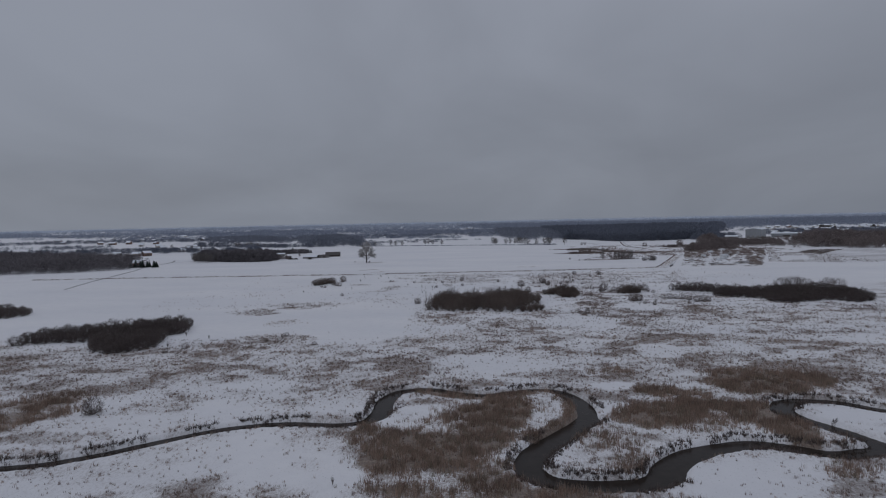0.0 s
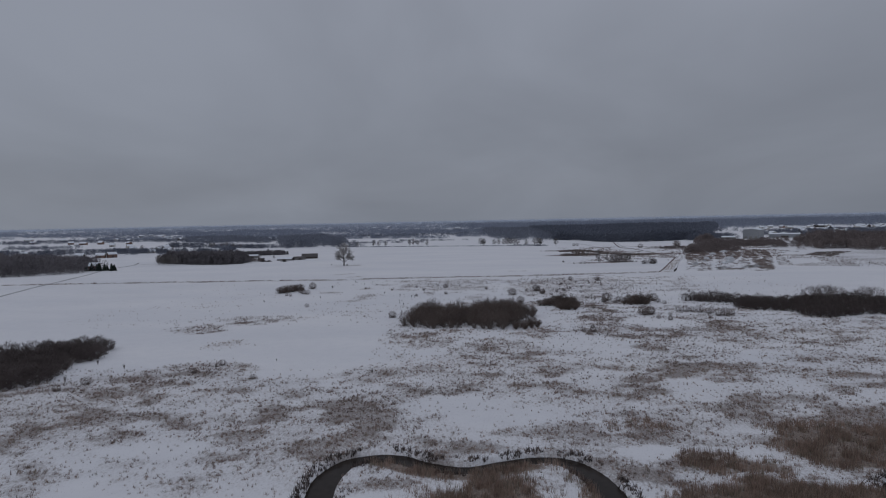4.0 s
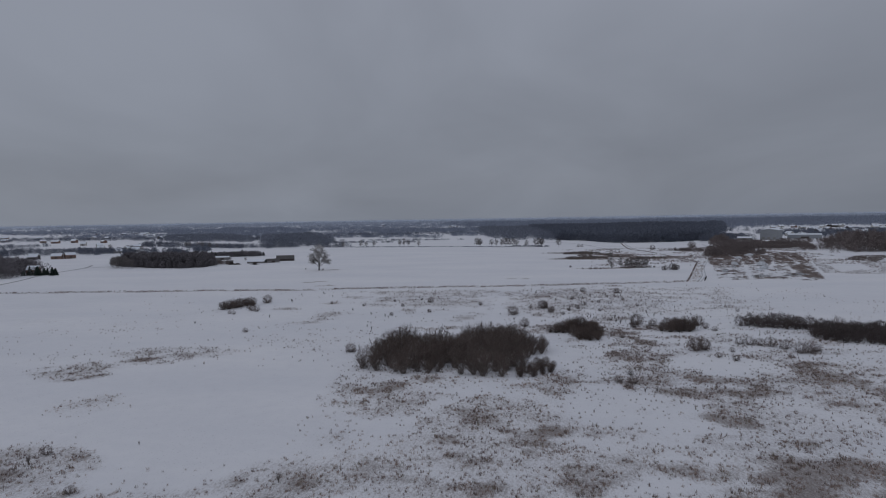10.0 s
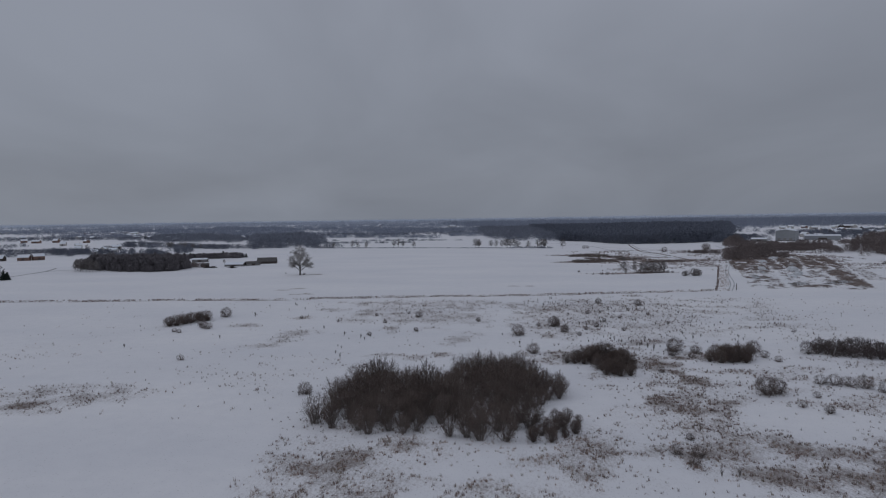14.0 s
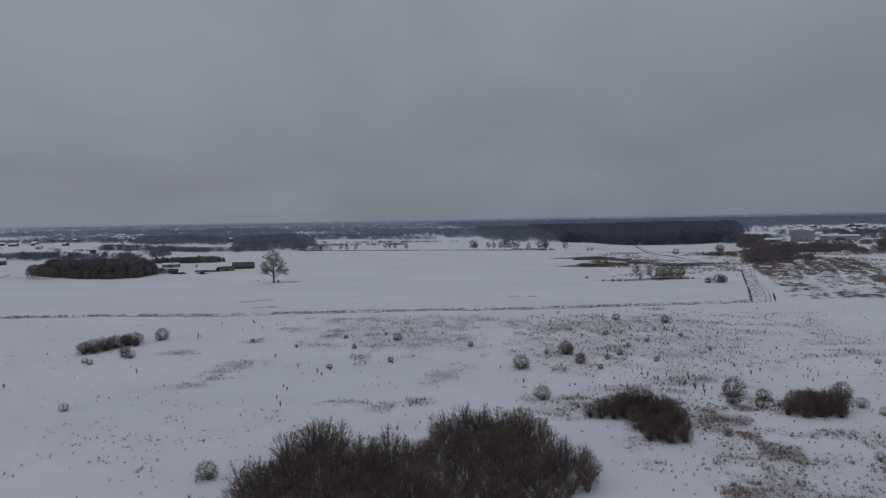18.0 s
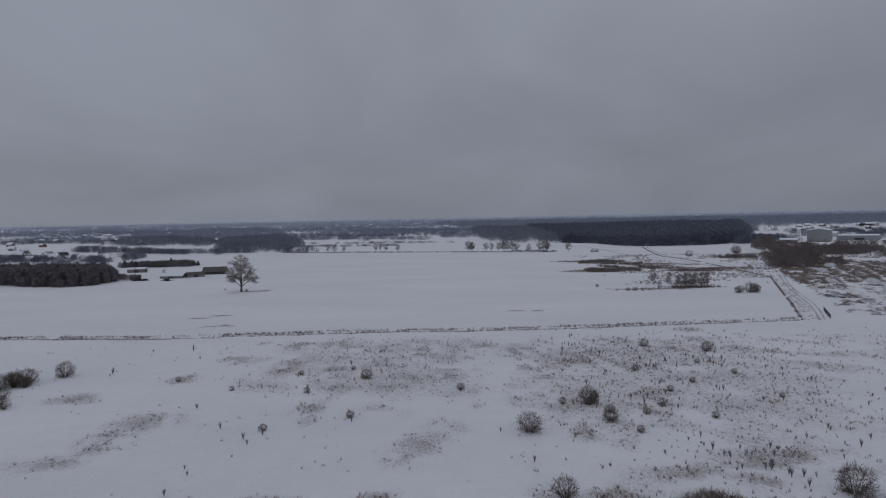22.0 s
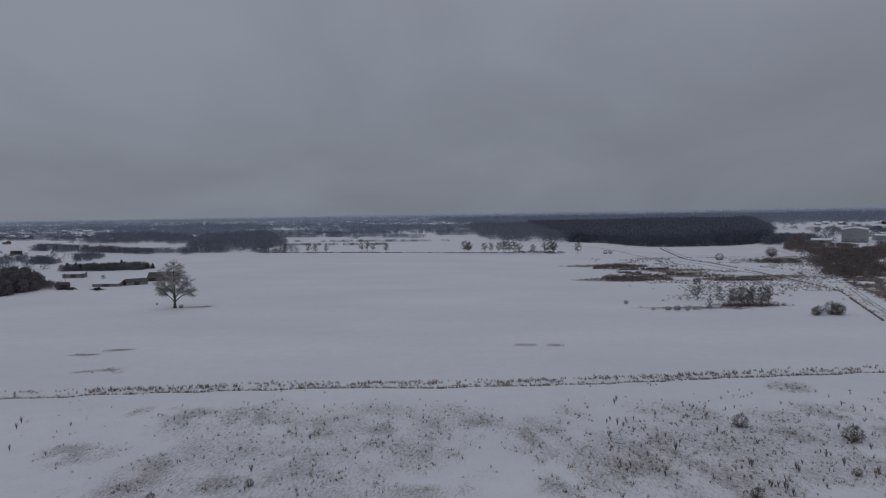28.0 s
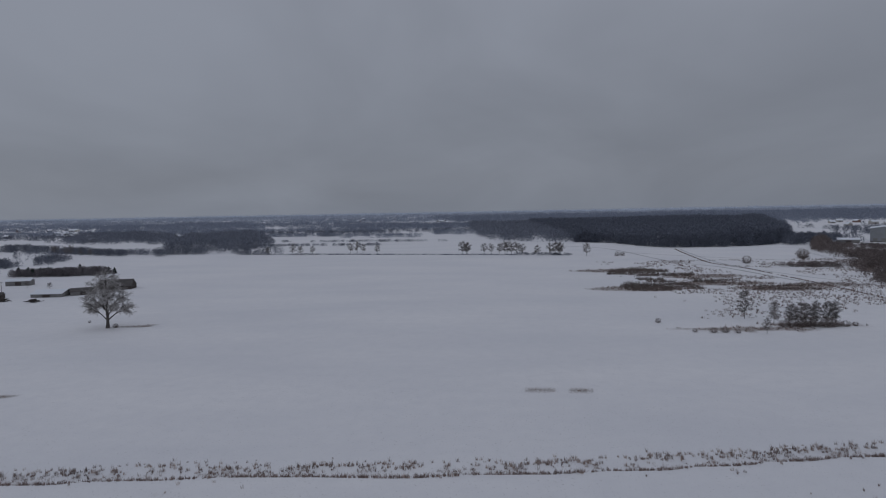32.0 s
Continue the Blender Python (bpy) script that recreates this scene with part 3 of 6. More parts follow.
col = g_mix(g_range(g_math("ADD", g_math("MULTIPLY", g_noise(0.55, 6, 0.7), 0.9), g_math("MULTIPLY", g_attr("soil"), 0.50)), 0.62, 0.88), col, soil_c)
ln.new(col, g_bs.inputs["Base Color"])
g_bs.inputs["Roughness"].default_value = 0.75
g_bs.inputs["Specular IOR Level"].default_value = 0.15
g_bp = nd.new("ShaderNodeBump"); g_bp.inputs["Strength"].default_value, g_bp.inputs["Distance"].default_value = 0.7, 0.22
ln.new(g_math("ADD", g_math("MULTIPLY", g_fine, g_math("MULTIPLY_ADD", g_attr("cover"), 5.0, 0.5)), g_math("MULTIPLY", g_mid, 3.0)), g_bp.inputs["Height"])
ln.new(g_bp.outputs[0], g_bs.inputs["Normal"])

ground_me = mesh_of("ground", np.stack([gxs, gys, relief(gxs, gys)], -1), quads, GROUND, True)
for key, values in zip(("cover", "reed", "soil"), covers(gxs, gys)):
    at = ground_me.attributes.new(key, "FLOAT", "POINT")
    at.data.foreach_set("value", np.asarray(values, np.float32))
tagged(new("ground", ground_me), "flat snow-covered river meadow with dry grass showing through", "ground", kind="structure")


GROUND_H = relief(gxs, gys).reshape(ny, nx)


def ground_z(x, y):
    i, j = int(np.clip(np.searchsorted(gx, x) - 1, 0, nx - 2)), int(np.clip(np.searchsorted(gy, y) - 1, 0, ny - 2))
    u, v = (x - gx[i]) / (gx[i + 1] - gx[i]), (y - gy[j]) / (gy[j + 1] - gy[j])
    h = GROUND_H
    return float((h[j, i] * (1 - u) + h[j, i + 1] * u) * (1 - v) + (h[j + 1, i] * (1 - u) + h[j + 1, i + 1] * u) * v)


# river water fills the cut channel
wv = [(-470, 50, -0.85), (340, 50, -0.85), (340, 215, -0.85), (-470, 215, -0.85)]
tagged(new("water", mesh_of("water", wv, [(0, 1, 2, 3)], WATER)), "dark still water of a narrow meandering river", "river", kind="structure")


# ---- grass, reeds and weeds ----
def tufts(name, pts, blades, height, width, spread, lean, material, rng, label, category, jag=0.5):
    """Clumps of upright blades at the given ground places, one joined mesh."""
    n = len(pts)
    if not n:
        return None
    base = np.repeat(pts, blades, 0)
    size = np.repeat(rng.uniform(1 - jag, 1 + jag, n), blades) * rng.uniform(0.6, 1.15, n * blades)
    ang, off = rng.uniform(0, 2 * np.pi, n * blades), rng.uniform(0, 1, n * blades) ** 0.5 * spread
    base = base + np.stack([np.cos(ang) * off, np.sin(ang) * off, np.full(n * blades, -0.05)], -1)
    tilt = rng.normal(0, lean, (n * blades, 2))
    tip = base + np.stack([tilt[:, 0], tilt[:, 1], np.ones(n * blades)], -1) * (height * size)[:, None]
    face = rng.uniform(-0.7, 0.7, n * blades)
    side = np.stack([np.cos(face), np.sin(face), np.zeros_like(face)], -1) * (width * rng.uniform(0.6, 1.3, n * blades) / 2)[:, None]
    verts = np.stack([base - side, base + side, tip], 1).reshape(-1, 3)
    faces = np.arange(len(verts)).reshape(-1, 3)
    ob = new(name, mesh_of(name, verts, faces, material))
    return tagged(ob, label, category, kind="stuff")


def scatter(rng, n, x0, x1, y0, y1):
    return rng.uniform(x0, x1, n), rng.uniform(y0, y1, n)


def on_ground(x, y):
    return np.stack([x, y, relief(x, y)], -1)


rng = np.random.RandomState(11)
# even in view: more places near the path, fewer where the land is only seen from afar
xs, ys = scatter(rng, 520000, -210, 190, 100, 560)
cover, reed, soil = covers(xs, ys)
wet = np.minimum(np.minimum(to_line(xs, ys, WEST), to_line(xs, ys, LOOP)), to_line(xs, ys, NECK)) < 2.7
clump = fbm(xs, ys, 1.3, 2)
keep = (~wet) & (rng.rand(len(xs)) < np.clip(cover * 1.2 * np.clip(4.2 * clump - 1.5, 0.0, 1.6), 0, 1) * np.where(ys < 345, 1.5, np.where(ys < 410, np.where(xs > 28, 1.4, 0.9), np.where(xs > 15, 0.5, 0.28))))
gxy = on_ground(xs[keep], ys[keep])
kind_pick = rng.rand(len(gxy)) * 0.5 + 0.5 * fbm(gxy[:, 0], gxy[:, 1], 25, 3) + np.where(gxy[:, 1] > 330, 0.14, 0)
tufts("grass_tufts", gxy[kind_pick < 0.50], 7, 0.46, 0.08, 0.3, 0.28, GRASS, rng, "dry brown grass tufts standing out of the snow", "grass")
tufts("straw_tufts", gxy[(kind_pick >= 0.50) & (kind_pick < 0.55)], 8, 0.55, 0.08, 0.3, 0.3, STRAW, rng, "pale straw-coloured grass tufts in the snow", "grass")
tufts("weed_tufts", gxy[kind_pick >= 0.55], 7, 0.58, 0.075, 0.24, 0.22, WEED, rng, "dark dead weed stalks standing in the snow", "weeds")
print("tufts", len(gxy))

# tall single stalks over the rougher pasture
xs, ys = scatter(rng, 26000, -75, 150, 330, 548)
cover = covers(xs, ys)[0]
keep = rng.rand(len(xs)) < np.clip(cover - 0.08, 0, 1) * 0.16
tufts("tall_weeds", on_ground(xs[keep], ys[keep]), 10, 0.9, 0.07, 0.16, 0.28, WEED, rng, "tall dark dead stalks scattered over snowy pasture", "weeds")

# dark wedge-shaped weed clumps over the eastern pasture
xs, ys = scatter(rng, 2600, 14, 190, 405, 560)
cover = covers(xs, ys)[0]
keep = rng.rand(len(xs)) < np.clip(0.10 + 0.9 * cover, 0, 0.7) * np.clip((200 - xs) / 110, 0.1, 1) * (fbm(xs, ys, 14, 3) > 0.40)
tufts("weed_clumps", on_ground(xs[keep], ys[keep]), 12, 0.78, 0.07, 0.12, 0.34, WEED, rng, "dark wedge-shaped clumps of dead weeds in snow", "weeds", 0.55)

# reeds
xs, ys = scatter(rng, 150000, -150, 110, 108, 220)
reed = covers(xs, ys)[1]
wet = np.minimum(np.minimum(to_line(xs, ys, WEST), to_line(xs, ys, LOOP)), to_line(xs, ys, NECK)) < 2.9
ragged = fbm(xs, ys, 3.5, 3)
keep = (~wet) & (rng.rand(len(xs)) < np.clip(reed - 0.1, 0, 1) * np.clip(4.4 * ragged - 1.5, 0.04, 1.0))
pale = rng.rand(keep.sum()) < 0.22
tufts("pale_reeds", on_ground(xs[keep][pale], ys[keep][pale]), 7, 1.35, 0.07, 0.5, 0.2, STRAW, rng, "pale straw-coloured reeds among brown ones", "reeds", 0.35)
tufts("reed_bed", on_ground(xs[keep][~pale], ys[keep][~pale]), 7, 1.5, 0.075, 0.5, 0.16, REED, rng, "dense brown reed bed beside the river", "reeds", 0.35)
print("reeds", keep.sum())

# dark sedge along the banks
bank = []
for line, half, share in ((WEST, 2.0, 1.0), (LOOP, 2.7, 1.0), (NECK, 2.3, 1.0)):
    p = np.array(line)
    d = np.gradient(p, axis=0)
    d /= np.linalg.norm(d, axis=1)[:, None] + 1e-9
    for side in (-1, 1):
        for k in range(6):
            off = half + rng.uniform(0.3, 1.6, len(p)) + 0.25
            q = p + np.stack([-d[:, 1], d[:, 0]], -1) * (side * off)[:, None] + rng.normal(0, 0.4, p.shape)
            bank.append(q[fbm(q[:, 0], q[:, 1], 5, 2) > (0.40 if side > 0 else 0.50)])
bank = np.concatenate(bank)
free = np.minimum(np.minimum(to_line(bank[:, 0], bank[:, 1], WEST), to_line(bank[:, 0], bank[:, 1], LOOP)), to_line(bank[:, 0], bank[:, 1], NECK)) > 2.1
bank = bank[free]
tufts("bank_sedge", on_ground(bank[:, 0], bank[:, 1]), 8, 0.9, 0.13, 0.36, 0.35, SEDGE, rng, "dark sedge tussocks along the river bank", "sedge")

# grass in the field ditch and along the field edge
for line, wide, per, name, label in ((DITCH, 1.5, 14, "ditch_grass", "dry grass growing along a field ditch"),
                                     (FIELD_EDGE, 0.3, 20, "field_edge_weeds", "dark weeds along the edge of a field"),
                                     (MEADOW_DITCH, 0.3, 20, "meadow_ditch_weeds", "dark weeds in a narrow ditch across waste land")):
    p = np.array(curve_through([tuple(q) for q in line[::3]] + [tuple(line[-1])], 0.5))
    p = np.repeat(p, 6 if line is DITCH else 2, 0)
    q = p + rng.normal(0, 1, p.shape) * np.array([0.4 if line is DITCH else wide, 1.5 if line is DITCH else wide]) + np.array([0, 1.4 if line is DITCH else 0])
    q = q[fbm(q[:, 0], q[:, 1] * 2, 2.5 if line is DITCH else 7, 3) > (0.46 if line is DITCH else 0.36)]
    dark = rng.rand(len(q)) < (0.65 if line is DITCH else 1.0)
    tufts(name, on_ground(q[~dark, 0], q[~dark, 1]), 8, 0.66, 0.08, 0.3, 0.28, GRASS, rng, label, "grass")
    tufts(name, on_ground(q[dark, 0], q[dark, 1]), 8, 0.7, 0.08, 0.26, 0.25, WEED, rng, label, "grass")
p = np.array(curve_through([tuple(q) for q in DITCH], 0.5))
p = np.repeat(p, 2, 0)
q = p + rng.normal(0, 0.3, p.shape) + np.array([0, -1.1])
q = q[fbm(q[:, 0], q[:, 1], 8, 3) > 0.22]
tufts("ditch_weeds", on_ground(q[:, 0], q[:, 1]), 8, 0.62, 0.12, 0.35, 0.3, WEED, rng, "dark weeds along a shallow field ditch", "weeds")
p = np.repeat(np.array(curve_through([tuple(q) for q in FIELD_EDGE], 0.6)), 2, 0)
q = p + np.stack([rng.uniform(1.0, 7.5, len(p)), rng.normal(0, 1, len(p))], -1)
q = q[fbm(q[:, 0], q[:, 1], 7, 3) > 0.47]
tufts("verge_grass", on_ground(q[:, 0], q[:, 1]), 6, 0.6, 0.08, 0.6, 0.3, GRASS, rng, "brown grass on the verge between field and track", "grass")
# rough ground beyond the field
xs, ys = scatter(rng, 60000, 40, 330, 600, 960)
cover, reed, soil = covers(xs, ys)
rough = np.clip((xs - 75 - (ys - 700).clip(0) * 0.02) / 15, 0, 1) * (ys > 700) * 0.30 * (fbm(xs, ys, 20, 3) > 0.48)
keep = rng.rand(len(xs)) < np.clip(cover * 0.5 + soil * 0.22 + rough, 0, 1)
tufts("rough_grass", on_ground(xs[keep], ys[keep]), 7, 0.9, 0.14, 0.6, 0.3, WEED, rng, "rough brown grass on waste ground beyond the field", "grass")
xs, ys = scatter(rng, 30000, -150, 110, 560, 720)
cover = covers(xs, ys)[0]
keep = rng.rand(len(xs)) < np.clip(cover, 0, 1) * 0.6
tufts("field_stubble", on_ground(xs[keep], ys[keep]), 8, 0.5, 0.10, 0.45, 0.3, GRASS, rng, "small patches of dry grass in a snowy field", "grass")


# ---- shrubs and trees ----
def tubes(segs, sides):
    """Tapered tubes from rows of start, end, radii."""
    segs = np.asarray(segs, float)
    a, b, r0, r1 = segs[:, 0:3], segs[:, 3:6], segs[:, 6], segs[:, 7]
    d = b - a
    d /= np.linalg.norm(d, axis=1)[:, None] + 1e-9
    ref = np.where(np.abs(d[:, 2:3]) < 0.9, [[0, 0, 1.0]], [[1.0, 0, 0]])
    u = np.cross(d, ref)
    u /= np.linalg.norm(u, axis=1)[:, None] + 1e-9
    v = np.cross(d, u)
    ang = np.arange(sides) * 2 * np.pi / sides
    ring = u[:, None] * np.cos(ang)[None, :, None] + v[:, None] * np.sin(ang)[None, :, None]
    verts = np.concatenate([a[:, None] + ring * r0[:, None, None], b[:, None] + ring * r1[:, None, None]], 1).reshape(-1, 3)
    k = np.arange(len(segs))[:, None, None] * 2 * sides
    i = np.arange(sides)
    f = np.stack([i, (i + 1) % sides, (i + 1) % sides + sides, i + sides], -1)[None]
    return verts, (k + f).reshape(-1, 4)


def slivers(at, way, length, width, rng):
    """Thin twig triangles."""
    side = np.cross(way, rng.normal(0, 1, way.shape))
    side /= np.linalg.norm(side, axis=1)[:, None] + 1e-9
    tip = at + way * length[:, None]
    verts = np.stack([at - side * (width / 2)[:, None], at + side * (width / 2)[:, None], tip], 1).reshape(-1, 3)
    return verts, np.arange(len(verts)).reshape(-1, 3)


def shrub(seed, height, wide, stems, twigs, stem_mat, twig_mat, label, twig_w=0.05, low=0.12, floor=0.3, shell=0):
    """A many-stemmed bare shrub, domed and twiggy down to the ground."""
    r = np.random.RandomState(seed)
    ob = thing("shrub", label, "shrub")
    segs, where, ways = [], [], []
    lump = r.uniform(0.75, 1.1, 8)
    for s in range(stems):
        az, el = r.uniform(0, 2 * np.pi), np.arcsin(r.uniform(low, 1.0))
        grow = lump[int(az / (2 * np.pi) * 8) % 8] * r.uniform(0.8, 1.05)
        p = np.array([np.cos(az), np.sin(az), 0]) * r.uniform(0.02, 0.25) * wide
        p[2] = -0.1
        end = np.array([np.cos(az) * wide * np.cos(el), np.sin(az) * wide * np.cos(el), height * np.sin(el)]) * grow
        knee = p * 0.5 + end * 0.5 + np.array([0, 0, 0.07 * height])
        rad = 0.012 * height
        prev = p
        for f in (0.25, 0.5, 0.75, 1.0):
            q = (1 - f) ** 2 * p + 2 * f * (1 - f) * knee + f * f * end
            segs.append((*prev, *q, rad, rad * 0.66))
            rad *= 0.7
            k = int(twigs / stems / 4 * (0.4 + f))
            g = r.uniform(0, 1, (k, 1))
            where.append(prev * (1 - g) + q * g)
            d = (q - prev) / (np.linalg.norm(q - prev) + 1e-9)
            w = d * 0.5 + r.normal(0, 0.62, (k, 3)) + np.array([0, 0, 0.2])
            ways.append(w / np.linalg.norm(w, axis=1)[:, None])
            prev = q
    part("trunk", mesh_of("trunk", *tubes(segs, 3), stem_mat), stem_mat, ob, "several thin stems from one root")
    k = int(twigs * floor)
    a, q = r.uniform(0, 2 * np.pi, k), r.uniform(0, 1, k) ** 0.5 * wide * 0.85
    where.append(np.stack([np.cos(a) * q, np.sin(a) * q, r.uniform(0, 0.22, k) * height], -1))
    w = r.normal(0, 0.3, (k, 3)) + np.array([0, 0, 1.0])
    ways.append(w / np.linalg.norm(w, axis=1)[:, None])
    if shell:
        az, up = r.uniform(0, 2 * np.pi, shell), r.uniform(-0.55, 1.0, shell)
        flat = np.sqrt(1 - up * up)
        d = np.stack([np.cos(az) * flat, np.sin(az) * flat, up], -1)
        size = lump[(az / (2 * np.pi) * 8).astype(int) % 8] * r.uniform(0.62, 1.0, shell) * 0.92
        where.append(np.stack([d[:, 0] * wide * size, d[:, 1] * wide * size, height * (0.46 + 0.50 * d[:, 2] * size)], -1))
        w = d * 0.8 + r.normal(0, 0.45, (shell, 3)) + np.array([0, 0, 0.35])
        ways.append(w / np.linalg.norm(w, axis=1)[:, None])
    where, ways = np.concatenate(where), np.concatenate(ways)
    v, f = slivers(where, ways, r.uniform(0.07, 0.17, len(where)) * height, r.uniform(0.6, 1.4, len(where)) * twig_w, r)
    v[:, 2] = np.maximum(v[:, 2], 0.02)
    part("crown", mesh_of("crown", v, f, twig_mat), twig_mat, ob)
    return ob


def tree(seed, height, crown_w, first, limbs_n, label, bark, twig, twig_n=1500, trunk_r=None, twig_w=0.05, twig_l=0.9, droop=0.0, name="bare_tree", sub=7, split=False):
    """A bare broadleaf tree: tapered trunk, limbs that reach into an oval crown, their branches, and fine twigs."""
    r = np.random.RandomState(seed)
    ob = thing(name, label, "tree")
    trunk_r = trunk_r or height * 0.017
    rad, p, trunk = trunk_r, np.array([0, 0, -0.2]), []
    for k in range(8):
        q = np.array([r.normal(0, 0.01) * height * k / 8, r.normal(0, 0.01) * height * k / 8, height * 0.86 * (k + 1) / 8])
        trunk.append((*p, *q, rad * (1.35 if k == 0 else 1), rad * 0.86))
        rad *= 0.86 if k < 5 else 0.7
        p = q
    stem = np.array([t[3:6] for t in trunk])
    part("trunk", mesh_of("trunk", *tubes(trunk, 8), bark, True), bark, ob)
    zc, az_ = height * (first + 1) / 2 * 0.98, height * (1 - first) / 2
    all_limbs, at, wd = [], [], []
    for n in range(limbs_n):
        up = -0.75 + 1.72 * (n + 0.5) / limbs_n
        ang = n * 2.4 + r.normal(0, 0.4)
        flat = np.sqrt(1 - up * up) * r.uniform(0.72, 1.02)
        end = np.array([np.cos(ang) * flat * crown_w / 2, np.sin(ang) * flat * crown_w / 2, zc + up * az_ * r.uniform(0.85, 1.0)])
        reach = np.hypot(end[0], end[1])
        z0 = np.clip(end[2] - reach * r.uniform(0.35, 0.9), height * max(0.16, first - 0.06), height * 0.8)
        k0 = stem[int(np.clip(np.searchsorted(stem[:, 2], z0), 0, 7))]
        p0 = np.array([k0[0], k0[1], z0])
        knee = p0 * 0.5 + end * 0.5 + np.array([0, 0, 0.10 * height * (1 if up > -0.3 else 1.4)])
        segs, prev = [], p0
        rl = trunk_r * 0.42 * (1 - 0.55 * (z0 / height))
        for f in np.linspace(1 / 6, 1, 6):
            q = (1 - f) ** 2 * p0 + 2 * f * (1 - f) * knee + f * f * end + r.normal(0, 0.006, 3) * height
            segs.append((*prev, *q, rl, rl * 0.78))
            rl *= 0.78
            for _ in range(sub if f > 0.3 else 1):
                s0 = prev + (q - prev) * r.uniform(0, 1)
                d = (q - prev) / (np.linalg.norm(q - prev) + 1e-9) * 0.6 + r.normal(0, 0.6, 3) + np.array([0, 0, 0.15 - droop])
                d /= np.linalg.norm(d)
                ln_ = crown_w * r.uniform(0.10, 0.24)
                a, rr = s0, max(rl * 0.5, 0.008 + 0.0006 * height)
                for _k in range(3):
                    d = d + r.normal(0, 0.18, 3) - np.array([0, 0, droop * 0.4])
                    d /= np.linalg.norm(d)
                    b2 = a + d * ln_ / 3
                    segs.append((*a, *b2, rr, rr * 0.65))
                    rr *= 0.65
                    at += [b2, (a + b2) / 2]; wd += [d, d]
                    a = b2
            prev = q
        all_limbs.append(segs)
    if split:
        for segs in all_limbs:
            part("limb", mesh_of("limb", *tubes(segs, 4), bark), bark, ob)
    else:
        part("branchwork", mesh_of("branchwork", *tubes([s for segs in all_limbs for s in segs], 3), bark), bark, ob)
    at, wd = np.array(at), np.array(wd)
    pick = r.randint(0, len(at), twig_n)
    w = wd[pick] * 0.7 + r.normal(0, 0.55, (twig_n, 3)) - np.array([0, 0, droop])
    w /= np.linalg.norm(w, axis=1)[:, None]
    v, f = slivers(at[pick] - w * 0.2, w, r.uniform(0.5, 1.3, twig_n) * twig_l, r.uniform(0.6, 1.4, twig_n) * twig_w, r)
    part("crown", mesh_of("crown", v, f, twig), twig, ob)
    return ob


def crowns(name, x, y, h, wide, twigs, material, rng, label, fine=0.085):
    """Bare woodland as one joined mesh: each tree a loose crown of small twig sprays, down to the ground."""
    n = len(x)
    wide = wide * rng.uniform(0.75, 1.25, n)
    m = n * twigs
    k = np.repeat(np.arange(n), twigs)
    az, rad, u = rng.uniform(0, 2 * np.pi, m), rng.uniform(0, 1, m) ** 0.5, rng.uniform(0, 1, m) ** 0.85
    dome = np.sqrt(np.clip(1 - (np.clip(u - 0.45, 0, 1) / 0.58) ** 2, 0.03, 1))
    at = np.stack([x[k] + np.cos(az) * rad * dome * wide[k] / 2, y[k] + np.sin(az) * rad * dome * wide[k] / 2, h[k] * u * 0.9], -1)
    w = np.stack([np.cos(az) * 0.4, np.sin(az) * 0.4, np.full(m, 0.35)], -1) + rng.normal(0, 0.55, (m, 3))
    w /= np.linalg.norm(w, axis=1)[:, None]
    v, f = slivers(at, w, h[k] * rng.uniform(0.08, 0.2, m), wide[k] * fine * rng.uniform(0.5, 1.5, m), rng)
    v[:, 2] = np.maximum(v[:, 2], 0.0)
    return tagged(new(name, mesh_of(name, v, f, material)), label, "woodland", kind="stuff")


def place(ob, x, y, turn, scale=1.0, tall=1.0):
    c = copy_thing(ob, pose(x, y, ground_z(x, y), 0, 0, turn))
    c.scale = (scale, scale, scale * tall)
    return c


rng = np.random.RandomState(21)
WILLOWS = [shrub(s, 5.0, 2.6, 24, 1500, STEM, THICKET, "tall spreading dark bare willow in a thicket on snow", 0.034, 0.36, floor=0.05, shell=520) for s in (1, 2, 3, 4)]
DENSE = [shrub(s, 5.0, 2.5, 40, 1500, BARK, THICKET, "dense dark brown bare willow shrub on snow", 0.040, 0.2, floor=0.2, shell=1100) for s in (14, 15, 16)]
COARSE = [shrub(s, 4.6, 2.6, 16, 450, DARKTWIG, DARKTWIG, "dense dark bare willow shrub in a thicket on snow", 0.085, 0.12, shell=600) for s in (10, 11, 12)]
LOW = [shrub(s, 2.5, 1.6, 36, 1000, BARK, SHRUB, "rounded grey-brown bare bush standing alone in snow", 0.030, 0.1, shell=1100) for s in (5, 6, 7)]
DARK_LOW = [shrub(s, 2.5, 1.7, 30, 900, STEM, SHRUB, "low dark bare bush standing in snow", 0.028, 0.1, shell=700) for s in (8, 9)]


